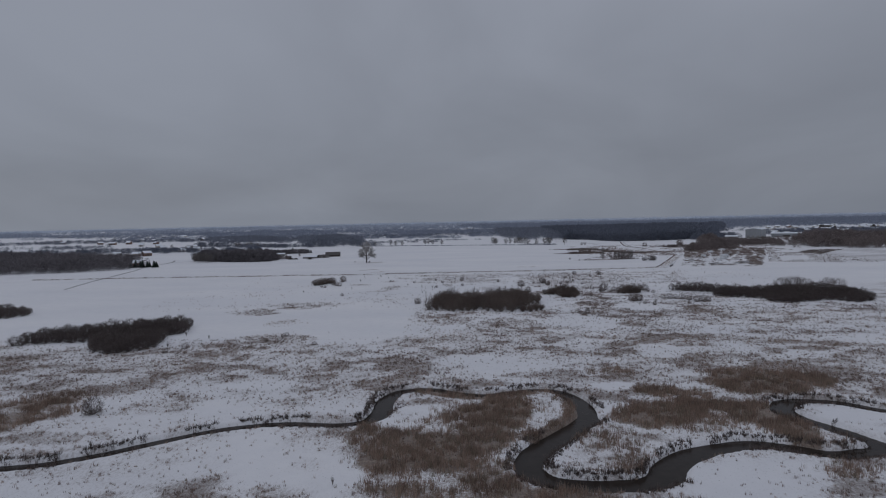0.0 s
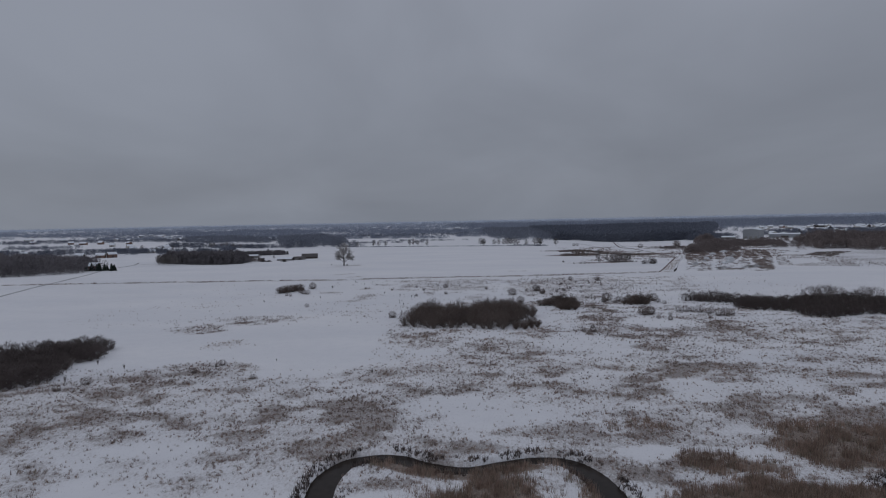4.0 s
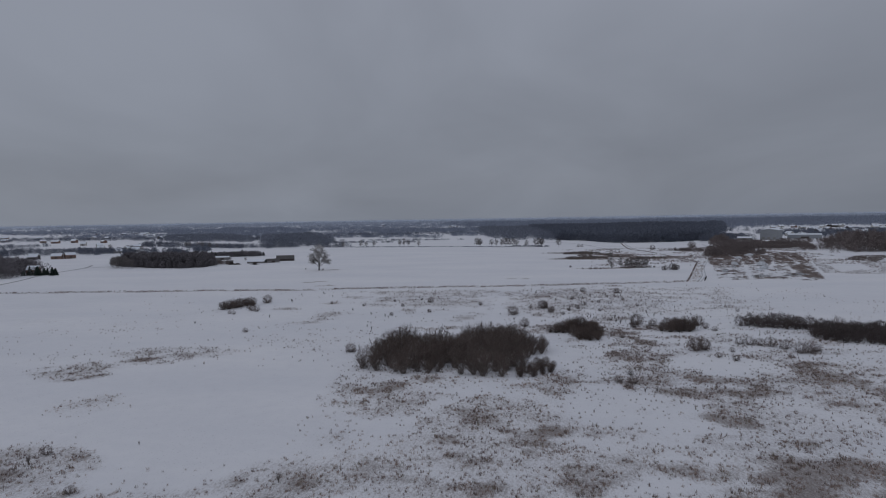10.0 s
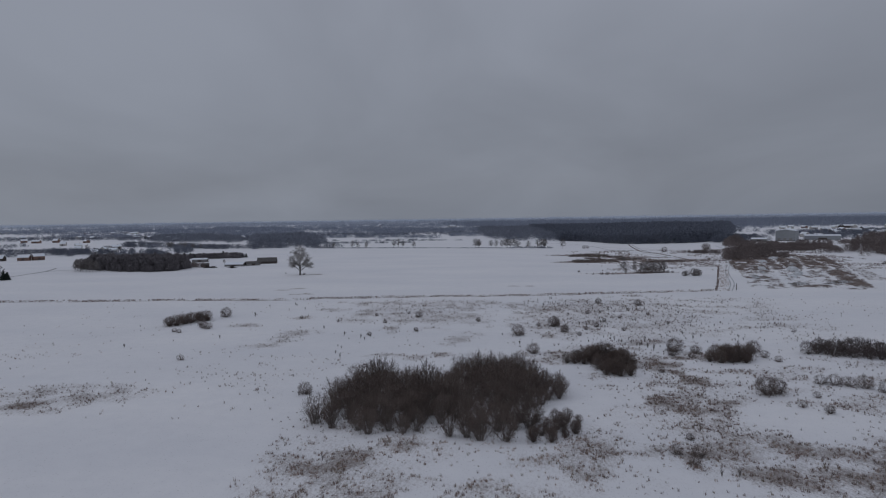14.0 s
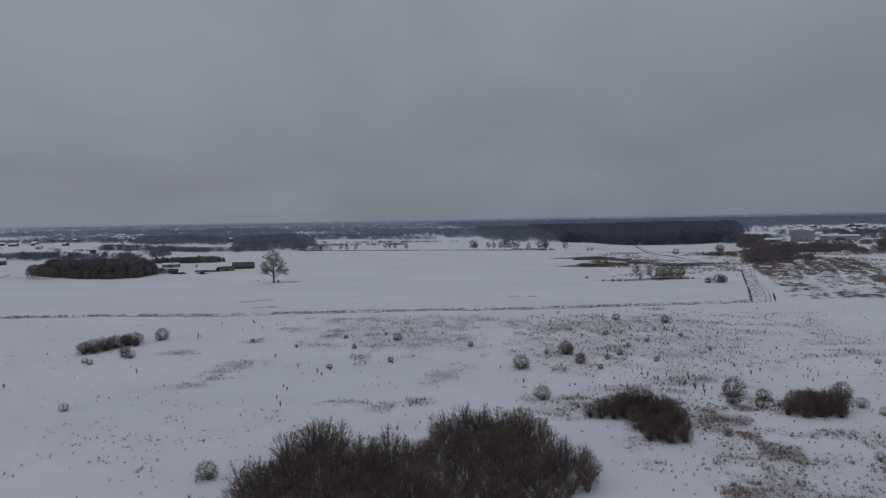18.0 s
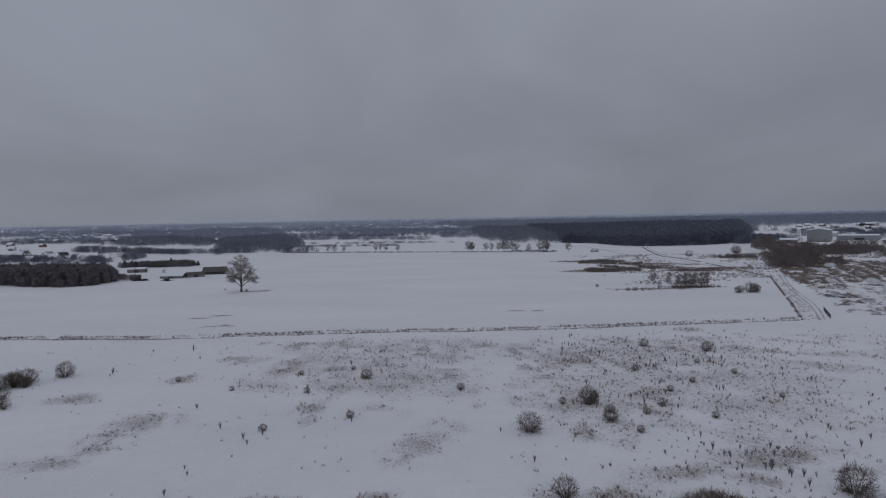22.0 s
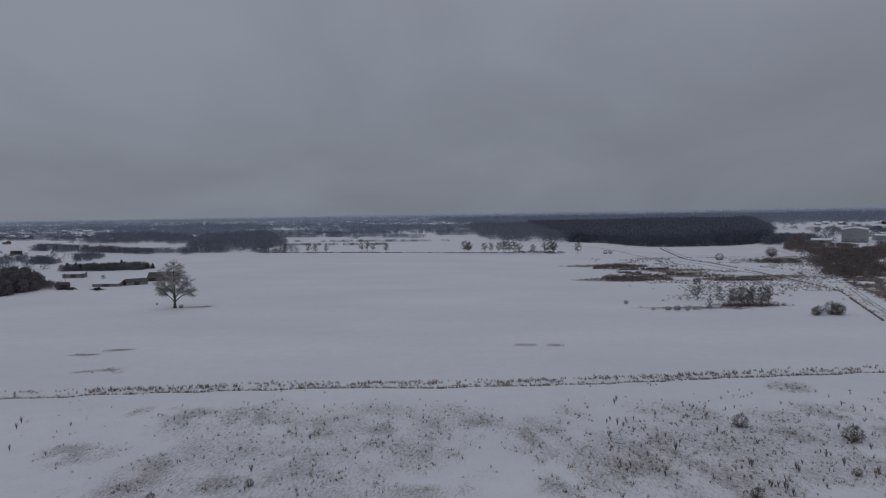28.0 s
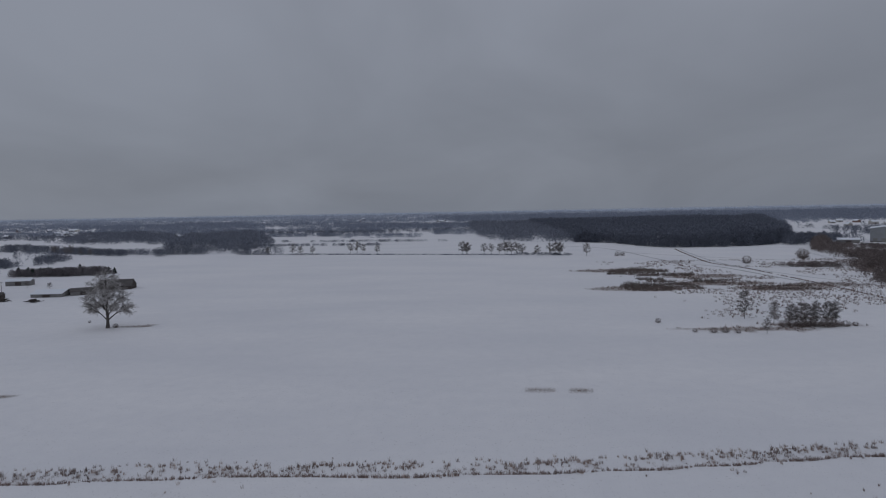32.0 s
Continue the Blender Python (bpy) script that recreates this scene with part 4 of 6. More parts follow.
def mass(name, rows, patterns, label, category):
    """Many shrubs that nobody could count, joined into one mesh for each material."""
    for k, piece in enumerate(("trunk", "crown")):
        vs, fs, count = [], [], 0
        mats = None
        for x, y, turn, s in rows:
            src = patterns[int(turn * 7) % len(patterns)].children[0 if patterns[0].children[0].name.startswith(piece) else 1].data
            mats = src.materials[0]
            co = np.empty(len(src.vertices) * 3, np.float32); src.vertices.foreach_get("co", co)
            co = co.reshape(-1, 3) * s
            c, q = math.cos(turn), math.sin(turn)
            co = np.stack([co[:, 0] * c - co[:, 1] * q + x, co[:, 0] * q + co[:, 1] * c + y, co[:, 2] + ground_z(x, y)], -1)
            ids = np.empty(len(src.loops), np.int32); src.loops.foreach_get("vertex_index", ids)
            fs.append(ids.reshape(len(src.polygons), -1) + count)
            vs.append(co)
            count += len(co)
        tagged(new(name if k else name + "_stems", mesh_of(name, np.concatenate(vs), np.concatenate(fs), mats)), label, category, kind="stuff")


def thicket(poly, gap, tall, group, rng, edge=0.7, joined="", kinds=None, holes=0.0):
    """Fills an outline with shrubs at about that spacing, lower at its rim."""
    px, py = [p[0] for p in poly], [p[1] for p in poly]
    tx, ty = rng.uniform(min(px), max(px), 5000), rng.uniform(min(py), max(py), 5000)
    within = inside(tx, ty, poly)
    tx, ty = tx[within], ty[within]
    rim = to_line(tx, ty, poly + poly[:1])
    got = []
    open_part = fbm(tx, ty * 0.7, 5, 3) < holes + np.where((np.abs(tx + 2) < 14) & (ty < 352), 0.11, 0) * (holes > 0)
    for n in range(len(tx)):
        if open_part[n]:
            continue
        if not got or np.min((tx[got] - tx[n]) ** 2 + (ty[got] - ty[n]) ** 2) > gap * gap:
            got.append(n)
    rows = [(tx[n], ty[n], rng.uniform(0, 6.28), tall / 5.0 * (edge + (1 - edge) * min(1, rim[n] / 4)) * rng.uniform(0.68, 1.2)) for n in got]
    if joined:
        mass(joined, rows, COARSE, group, "thicket")
        return 0
    for x, y, turn, s in rows:
        tagged(place(kinds[rng.randint(len(kinds))], x, y, math.degrees(turn), s, rng.uniform(0.85, 1.15)), group=group)
    return len(got)


MAIN_THICKET = [(-44, 337), (-38, 334), (-27, 331), (-15, 332), (-11, 329), (0, 326), (7, 329), (9, 337), (5, 345), (8, 350), (15, 358), (17, 363), (12, 371), (7, 371), (9, 381), (5, 388),
                (-2, 389), (-8, 386), (-12, 381), (-14, 371), (-24, 370), (-36, 376), (-41, 356), (-40, 345)]
MAIN_SPUR = [(5, 326), (9, 326), (16, 333), (18, 340), (13, 341), (8, 336)]
WEST_THICKET = [(-198, 244), (-184, 250), (-168, 252), (-157, 233), (-145, 230), (-136, 237), (-137, 248), (-143, 262), (-141, 274), (-145, 290), (-158, 293), (-170, 284), (-182, 272), (-198, 260)]
EAST_STRIP = [(97, 409), (104, 416), (116, 414), (126, 405), (125, 399), (112, 402)]
EAST_THICKET = [(114, 385), (122, 374), (134, 371), (135, 356), (142, 351), (150, 354), (163, 363), (174, 353), (186, 358), (190, 376), (188, 395), (176, 404), (160, 402), (140, 397), (120, 398)]
SMALL_THICKET = [(20, 395), (24, 394), (29, 393), (30, 381), (36, 378), (39, 388), (40, 396), (37, 402), (33, 405), (25, 402)]
EDGE_THICKET = [(-300, 305), (-262, 312), (-255, 322), (-262, 335), (-290, 345), (-310, 330)]
COPSE = [(63, 396), (76, 396), (79, 402), (72, 407), (65, 402)]
count = thicket(MAIN_THICKET, 2.85, 6.7, "shrubs of the large thicket", rng, 0.85, "", WILLOWS, 0.36)
count += thicket(MAIN_SPUR, 2.3, 4.0, "shrubs of the large thicket", rng, 0.7, "", DENSE)
count += thicket(SMALL_THICKET, 2.4, 5.6, "shrubs of the small thicket", rng, 0.7, "", DENSE)
count += thicket(COPSE, 2.5, 6.0, "shrubs of the round copse", rng, 0.75, "", DENSE)
thicket(WEST_THICKET, 2.9, 6.0, "dense dark bare willow thicket on a snowy meadow", rng, 0.8, "willow_thicket")
thicket(EAST_STRIP, 2.7, 5.6, "long low dark bare thicket on a snowy meadow", rng, 0.8, "willow_thicket")
thicket(EAST_THICKET, 2.9, 6.0, "broad dark bare thicket with rounded crowns", rng, 0.7, "willow_thicket")
thicket(EDGE_THICKET, 3.3, 5.2, "dark bare thicket far out on the meadow", rng, 0.8, "willow_thicket")
for x, y, h in [(158, 404, 9.0), (165, 405, 9.8), (168, 407, 9.2), (174, 408, 8.2), (183, 401, 9.4), (187, 399, 9.2), (133, 404, 5.2)]:
    tagged(place(DARK_LOW[rng.randint(2)], x, y, rng.uniform(0, 360), h / 2.6), "tall rounded grey bush at the back of a thicket", group="tall bushes of the eastern thicket")
print("shrubs", count)
for x, y, h in [(-141, 459, 4.6), (-139, 461, 5.0), (-137, 465, 5.2), (-136, 469, 5.0), (-134, 473, 5.0), (-133, 477, 4.6), (-139, 467, 3.6), (-131, 473, 3.0), (-136, 475, 3.6)]:
    tagged(place(DENSE[rng.randint(3)], x, y, rng.uniform(0, 360), h / 3.5, 0.72), group="shrubs of the western clump")
for some in ([(-124, 455, 2.8), (-121, 453, 2.6), (-128, 461, 2.6), (-132, 446, 1.6), (-129, 444, 1.6)],
             [(84, 373, 2.4), (87, 372, 2.8), (90, 371, 2.4), (93, 369, 3.0), (96, 365, 3.0), (98, 359, 3.2), (101, 359, 3.2), (104, 361, 2.6), (35, 317, 1.6), (37, 321, 2.2), (33, 322, 1.8)],
             [(107, 418, 2.6), (60, 403, 2.0), (82, 403, 2.2), (84, 398, 1.8), (46, 384, 1.6), (29, 388, 3.0), (68, 372, 1.4), (-104, 397, 1.7)],
             [(110, 446, 1.4), (70, 352, 1.6), (-91, 264, 1.8), (-96, 254, 1.6), (-122, 240, 2.2), (-126, 233, 1.8), (-74, 247, 1.4)]):
    for x, y, h in some:
        tagged(place(DARK_LOW[rng.randint(2)], x, y, rng.uniform(0, 360), h / 2.6 * 1.3), group="low dark bushes")
for some in ([(7, 439, 3.6), (11, 409, 3.0), (23, 460, 2.6), (26, 453, 2.0), (50, 524, 2.3), (57, 412, 4.0), (55, 406, 2.4), (63, 409, 2.4), (81, 410, 3.4), (66, 362, 4.0), (69, 363, 3.4)],
             [(-51, 360, 2.7), (-127, 484, 3.8), (-9, 471, 1.9), (-36, 482, 2.4), (-49, 468, 1.6), (-33, 448, 1.7), (-50, 439, 1.6), (-42, 492, 1.3), (-56, 486, 1.4)],
             [(-89, 478, 1.5), (68, 516, 2.6), (22, 459, 3.6), (25, 447, 2.5), (66, 487, 1.5), (69, 465, 1.3), (40, 491, 1.8), (39, 458, 2.0), (16, 459, 1.6)],
             [(-104, 161, 3.6), (74, 348, 2.0), (62, 694, 1.8), (-153, 688, 1.8), (-172, 700, 1.0), (30, 440, 1.6), (34, 452, 1.6), (44, 470, 1.6), (48, 449, 1.5), (52, 478, 1.4)]):
    for x, y, h in some:
        tagged(place(LOW[rng.randint(3)], x, y, rng.uniform(0, 360), h / 2.6 * (1.35 if h > 2.2 else 1.1)), group="lone bushes")

def sapling(seed):
    """A young bare tree: one thin stem, a few upright side shoots and twigs."""
    r = np.random.RandomState(seed)
    ob = thing("sapling", "small upright bare sapling fanning out of the snow", "sapling")
    segs, at, way = [], [], []
    for n in range(16):
        az, out, top = r.uniform(0, 6.28), r.uniform(0.05, 0.48), r.uniform(1.0, 1.75)
        end = np.array([math.cos(az) * out, math.sin(az) * out, top])
        segs.append((0, 0, -0.1, *(end * np.array([0.45, 0.45, 0.55])), 0.035, 0.022))
        segs.append((*(end * np.array([0.45, 0.45, 0.55])), *end, 0.022, 0.007))
        for k in range(9):
            at.append(end * np.array([1, 1, 1]) * (0.35 + 0.07 * k))
            way.append(np.array([math.cos(az) * 0.35, math.sin(az) * 0.35, 0.9]) + r.normal(0, 0.28, 3))
    part("trunk", mesh_of("trunk", *tubes(segs, 4), STEM), STEM, ob, "cluster of thin upright stems")
    way = np.array(way)
    v, fc = slivers(np.array(at), way / np.linalg.norm(way, axis=1)[:, None], np.full(len(at), 0.34), np.full(len(at), 0.030), r)
    part("crown", mesh_of("crown", v, fc, GREYSHRUB), GREYSHRUB, ob)
    return ob


SAPLINGS = [sapling(s) for s in (61, 62, 63)]
THIN_WEST = [(-135, 416), (-107, 433), (-153, 457), (-52, 401), (-55, 415), (-49, 436), (-50, 430), (-48, 466), (-32, 445), (-42, 490), (-56, 483), (-113, 484), (-38, 514), (43, 476), (68, 442), (61, 436), (85, 458), (80, 486), (-114, 487), (-118, 517), (-104, 518), (-96, 506), (-87, 504), (-93, 520), (-70, 475), (-72, 454), (27, 538), (22, 515), (69, 512), (59, 508), (36, 464), (38, 461), (42, 456), (31, 487), (33, 464)]
THIN_EAST = [(65, 494), (63, 461), (64, 498), (-34, 316), (-75, 270), (-152, 383), (-55, 407), (-52, 358), (41, 312), (38, 312), (37, 320), (33, 510), (22, 500), (44, 504), (72, 520), (51, 501), (45, 495), (51, 427), (40, 432), (46, 425), (50, 418), (51, 414), (56, 472), (35, 457), (68, 462), (-130, 242), (-135, 265), (-122, 259), (-171, 232), (-91, 259), (-39, 253), (-31, 123), (-83, 147), (-84, 136), (-88, 138)]
for x, y in THIN_WEST + THIN_EAST:
    tagged(place(SAPLINGS[rng.randint(3)], x, y, rng.uniform(0, 360), rng.uniform(0.55, 1.05) * (1.4 if y < 270 else 1.0)), group="young saplings")
BRUSH_EAST = [(42, 498), (44, 496), (46, 494), (23, 525), (26, 523), (36, 467), (37, 464), (39, 467), (41, 461), (35, 459), (41, 437), (47, 427), (52, 431), (43, 421), (50, 419), (69, 432), (73, 436), (68, 441), (83, 480), (80, 490), (72, 522), (59, 510), (51, 502), (24, 448), (42, 427), (46, 430), (48, 421), (49, 423), (52, 418), (54, 418), (47, 421), (43, 427), (41, 430), (38, 435), (44, 462), (30, 464), (27, 460)]
BRUSH_WEST = [(33, 464), (42, 467), (50, 454), (56, 470), (44, 470), (24, 476), (7, 423), (1, 439), (-51, 439), (-52, 433), (-57, 418), (-50, 472), (-34, 451), (-57, 488), (-44, 498), (-115, 489), (-106, 522), (22, 517), (25, 524), (24, 527), (28, 541), (29, 527), (33, 510), (45, 519), (69, 523), (60, 510), (60, 504), (64, 501), (68, 503), (44, 495), (46, 495), (41, 493), (46, 492), (31, 489), (33, 517), (23, 502), (44, 503)]
for x, y in BRUSH_EAST + BRUSH_WEST:
    tagged(place(SAPLINGS[rng.randint(3)], x, y, rng.uniform(0, 360), rng.uniform(0.5, 1.1)), group="young saplings")
for n in range(60):
    x, y = rng.uniform(30, 110), rng.uniform(420, 540)
    tagged(place(SAPLINGS[rng.randint(3)], x, y, rng.uniform(0, 360), rng.uniform(0.35, 0.75)), group="young saplings")
for ob, (x, y) in zip(SAPLINGS, [(57, 470), (-60, 440), (44, 520)]):
    ob.matrix_world = pose(x, y, ground_z(x, y))

# the patterns themselves take places of their own
for ob, (x, y, h) in zip(WILLOWS + COARSE + DENSE, [(-30, 340, 5.2), (-20, 345, 5.0), (0, 338, 5.4), (-34, 356, 6.4), (160, 378, 5.2), (-150, 250, 4.6), (-160, 262, 4.6), (-24, 352, 5.4), (34, 392, 5.4), (70, 401, 5.6)]):
    ob.matrix_world = pose(x, y, ground_z(x, y), 0, 0, 30) @ Matrix.Scale(h / 5.0, 4)
for ob, (x, y, h) in zip(LOW + DARK_LOW, [(38, 330, 1.7), (60, 500, 1.6), (-70, 470, 1.4), (77, 360, 1.8), (92, 352, 1.8)]):
    ob.matrix_world = pose(x, y, ground_z(x, y), 0, 0, 30) @ Matrix.Scale(h / 2.6, 4)

# the lone tree in the field
def lobed_tree(seed, lobes, trunk_r, label, bark, twig_mat):
    """A tall old tree: thick trunk, one long limb into each lobe of an uneven crown, branches, branchlets and drooping fine twigs."""
    r = np.random.RandomState(seed)
    ob = thing("lone_tree", label, "tree")
    spine = [np.array([0, 0, -0.3]), np.array([0.05, 0, 2.0]), np.array([0.15, 0.05, 5.0]), np.array([0.1, 0, 8.5]), np.array([0.3, 0.1, 12.0]), np.array([0.1, 0, 16.0]), np.array([0.0, 0, 20.5])]
    rad = [1.55, 1.0, 0.86, 0.72, 0.5, 0.3, 0.1]
    part("trunk", mesh_of("trunk", *tubes([(*a, *b, trunk_r * p, trunk_r * q) for a, b, p, q in zip(spine[:-1], spine[1:], rad[:-1], rad[1:])], 9), bark, True), bark, ob, "thick grey trunk")
    heights = np.array([p[2] for p in spine])
    tips, ways = [], []
    for cx, cy, cz, rx, rz in lobes:
        c = np.array([cx, cy, cz])
        z0 = np.clip(cz - 0.75 * np.hypot(cx, cy) - 1.2, 3.2, 17)
        p0 = np.array([np.interp(z0, heights, [p[k] for p in spine]) for k in range(3)])
        knee = p0 * 0.45 + c * 0.55 + np.array([0, 0, 1.6])
        rl, prev, segs, path = trunk_r * np.interp(z0, heights, rad) * 0.55, p0, [], []
        for f in np.linspace(0.125, 1, 8):
            q = (1 - f) ** 2 * p0 + 2 * f * (1 - f) * knee + f * f * c + r.normal(0, 0.12, 3)
            segs.append((*prev, *q, rl, rl * 0.84))
            path.append((q, rl * 0.8))
            rl *= 0.84
            prev = q
        for n in range(20):
            d = r.normal(0, 1, 3)
            d /= np.linalg.norm(d)
            end = c + d * np.array([rx, rx, rz]) * r.uniform(0.6, 1.12)
            a, ra = path[r.randint(2, 8)]
            mid = a * 0.5 + end * 0.5 + np.array([0, 0, 0.35]) + r.normal(0, 0.25, 3)
            segs += [(*a, *mid, ra * 0.5, ra * 0.34), (*mid, *end, ra * 0.34, 0.02)]
            for m in range(9):
                g = r.uniform(0.15, 1)
                b = (a + (mid - a) * g * 2) if g < 0.5 else mid + (end - mid) * (g * 2 - 1)
                w = (end - a) / (np.linalg.norm(end - a) + 1e-9) * 0.6 + r.normal(0, 0.55, 3) + np.array([0, 0, -0.08])
                w /= np.linalg.norm(w)
                tip = b + w * r.uniform(0.9, 2.0)
                segs.append((*b, *tip, 0.032, 0.012))
                tips += [b + (tip - b) * k for k in (0.35, 0.6, 0.8, 1.0)]
                ways += [w] * 4
        part("limb", mesh_of("limb", *tubes(segs, 4), bark), bark, ob, "long rising limb with its branches")
    tips, ways = np.array(tips), np.array(ways)
    pick = r.randint(0, len(tips), 62000)
    w = ways[pick] * 0.6 + r.normal(0, 0.5, (len(pick), 3)) - np.array([0, 0, 0.22])
    w /= np.linalg.norm(w, axis=1)[:, None]
    v, f = slivers(tips[pick], w, r.uniform(0.4, 1.1, len(pick)), r.uniform(0.6, 1.4, len(pick)) * 0.034, r)
    part("crown", mesh_of("crown", v, f, twig_mat), twig_mat, ob, "haze of fine pale twigs")
    return ob


LONE = lobed_tree(3, [(0.2, 0.3, 20.3, 4.2, 3.4), (-3.6, 0.8, 17.2, 3.8, 3.6), (3.6, -0.6, 17.0, 4.0, 3.4), (-6.2, -0.5, 12.6, 3.6, 3.6), (6.6, 0.6, 12.8, 3.6, 3.2), (-6.4, 0.6, 8.2, 3.0, 2.6), (8.4, -0.6, 7.6, 2.6, 2.3),
                      (0.6, -5.0, 13.5, 3.6, 3.8), (-0.4, 5.2, 13.5, 3.6, 3.8), (4.6, -3.6, 9.6, 2.6, 2.2), (-3.2, 3.8, 9.4, 2.8, 2.4)], 0.6, "tall lone bare tree with an uneven spreading crown in snow", BARK, LIME_TWIG)
LONE.matrix_world = pose(-156.0, 687.5, 0.0, 0, 0, 12)


# ---- trees farther off ----
BIRCHES = [tree(s, 9.0, 4.6, 0.10, 20, "slender bare birch with pale stem beyond the field", BIRCH, GREYSHRUB, 5200, 0.10, 0.03, 0.6, 0.1, "birch", 4) for s in (31, 32)]
FAR_TREES = [tree(s, 12.0, 8.0, 0.18, 11, "bare broadleaf tree standing in a distant row", PALEBARK, GREYSHRUB, 4200, 0.17, 0.06, 1.0, 0.0, "bare_tree", 4, True) for s in (41, 42, 43)]


def spruce(seed, height, wide):
    """A dark spruce: straight trunk and drooping tiers of boughs."""
    r = np.random.RandomState(seed)
    ob = thing("spruce", "dense dark green spruce tree in a farm row", "tree")
    part("trunk", mesh_of("trunk", *tubes([(0, 0, -0.2, 0, 0, height, 0.14, 0.02)], 6), BARK), BARK, ob)
    n = 620
    f = r.uniform(0.03, 1, n) ** 0.6
    z = height * (1 - f) + 0.3
    az = r.uniform(0, 2 * np.pi, n)
    reach = wide / 2 * f**0.6 * r.uniform(0.55, 1.1, n)
    at = np.stack([np.cos(az) * reach * 0.15, np.sin(az) * reach * 0.15, z + 0.3], -1)
    end = np.stack([np.cos(az) * reach, np.sin(az) * reach, np.maximum(z - 0.25 * reach, 0.1)], -1)
    w = end - at
    ln_ = np.linalg.norm(w, axis=1)
    v, fc = slivers(at, w / ln_[:, None], ln_, np.full(n, 0.55) * (0.4 + f), r)
    part("crown", mesh_of("crown", v, fc, SPRUCE), SPRUCE, ob)
    return ob


SPRUCES = [spruce(51, 7.0, 6.4), spruce(52, 7.0, 5.6)]
rng = np.random.RandomState(33)


def row(obs, some, group, base, label=""):
    for k, (x, y, h) in enumerate(some):
        tagged(place(obs[rng.randint(len(obs))], x, y, rng.uniform(0, 360), h / base, rng.uniform(0.92, 1.1)), label, group=group)


row(BIRCHES, [(97, 701, 11.5), (93, 671, 5.5), (107, 686, 7), (109, 688, 8), (111, 685, 8.5), (114, 688, 9), (116, 686, 8.5), (118, 689, 9), (121, 687, 9.5), (123, 688, 8.5), (112, 690, 7)], "birches at the field's end", 9.0)
for x, y, h in [(131, 659, 3.4), (133, 661, 3.6), (138, 661, 5.2), (140, 660, 5.0), (142, 662, 4.0)]:
    tagged(place(COARSE[rng.randint(3)], x, y, rng.uniform(0, 360), h / 4.0), "round dark bare bush at the corner of a field", group="bushes at the field corner")
for x, y, h in [(104, 683, 3.0), (107, 684, 3.8), (110, 683, 4.2), (113, 684, 4.4), (116, 684, 4.4), (119, 683, 4.2), (122, 684, 3.8), (126, 684, 2.6), (130, 685, 1.8), (84, 673, 1.8), (80, 674, 2.4), (76, 674, 2.2), (70, 675, 1.6)]:
    tagged(place(DARK_LOW[rng.randint(2)], x, y, rng.uniform(0, 360), h / 2.6 * 1.2, 0.85), group="scrub under the birches")
for x, y, h in [(187, 930, 7), (109, 1015, 4.5), (114, 1016, 4), (245, 967, 9), (242, 962, 8)]:
    tagged(place(DARK_LOW[rng.randint(2)], x, y, rng.uniform(0, 360), h / 2.6), group="bushes by the track")
# bare trees in a broken row beyond the field
FAR_ROW = [(-232, 1083, 9), (-204, 1078, 11), (-196, 1077, 10), (-185, 1083, 9), (-148, 1094, 10), (-141, 1094, 12), (-135, 1094, 10), (-117, 1079, 9), (-30, 1055, 12), (-25, 1055, 12),
           (-9, 1060, 11), (-2, 1056, 10), (6, 1052, 11), (11, 1050, 12), (17, 1046, 12), (22, 1045, 12), (27, 1044, 11), (40, 1030, 10), (52, 1036, 11), (57, 1035, 12), (62, 1034, 11), (83, 1019, 12)]
row(FAR_TREES, [(-478, 1120, 10), (-470, 1118, 11), (-455, 1112, 9), (-500, 1135, 11), (-508, 1140, 10), (-440, 1106, 8), (-560, 1060, 9), (-550, 1055, 10), (-530, 1050, 9), (-600, 1080, 10)], "trees of the village hedges", 12.0)
row(FAR_TREES, FAR_ROW, "trees in the far row", 12.0)

# ---- woods ----
def wood(name, poly, gap, tall, material, rng, label, wide=5.0, twigs=22, cap=9000, gaps=0.0):
    px, py = [p[0] for p in poly], [p[1] for p in poly]
    n = min(int((max(px) - min(px)) * (max(py) - min(py)) / gap**2), cap * 3)
    x, y = rng.uniform(min(px), max(px), n), rng.uniform(min(py), max(py), n)
    keep = inside(x, y, poly) & (fbm(x, y, 26, 3) > gaps)
    x, y = x[keep][:cap], y[keep][:cap]
    rim = to_line(x, y, poly + poly[:1])
    h = tall * rng.uniform(0.8, 1.05, len(x)) * (0.8 + 0.4 * fbm(x, y, 60, 2)) * np.clip(0.5 + rim / tall, 0.5, 1)
    return crowns(name, x, y, h, wide, twigs, material, rng, label)


rng = np.random.RandomState(44)
wood("farm_wood", [(-390, 762), (-350, 737), (-300, 724), (-285, 734), (-283, 762), (-300, 790), (-360, 800), (-400, 792)], 3.4, 13.5, COPSEWOOD, rng, "dense dark bare copse beside the farm", 5.2, 330)
wood("village_wood", [(-720, 530), (-520, 578), (-425, 612), (-402, 640), (-406, 688), (-520, 770), (-720, 800)], 5.4, 15, COPSEWOOD, rng, "dark belt of trees at the edge of the village", 6.0, 90)
# forest woods get bluer and paler with depth; the haze is in their colour
wood("forest_end", [(-20, 1420), (5, 1275), (53, 1250), (99, 1235), (110, 1400), (90, 2000), (-60, 2000)], 9, 15, HAZED_MIDWOOD, rng, "lower end of a bare forest, paled by haze in its colour", 12.0, 40, 2000)
FOREST = [(88, 1500), (99, 1237), (141, 1206), (159, 1144), (180, 1114), (254, 1118), (296, 1145), (364, 1247), (440, 1420), (560, 1750), (640, 2000), (80, 2000)]
wood("forest", FOREST, 8.5, 18, HAZED_FARWOOD, rng, "broad dark bare forest behind the snowy fields", 11.0, 55, 6000)
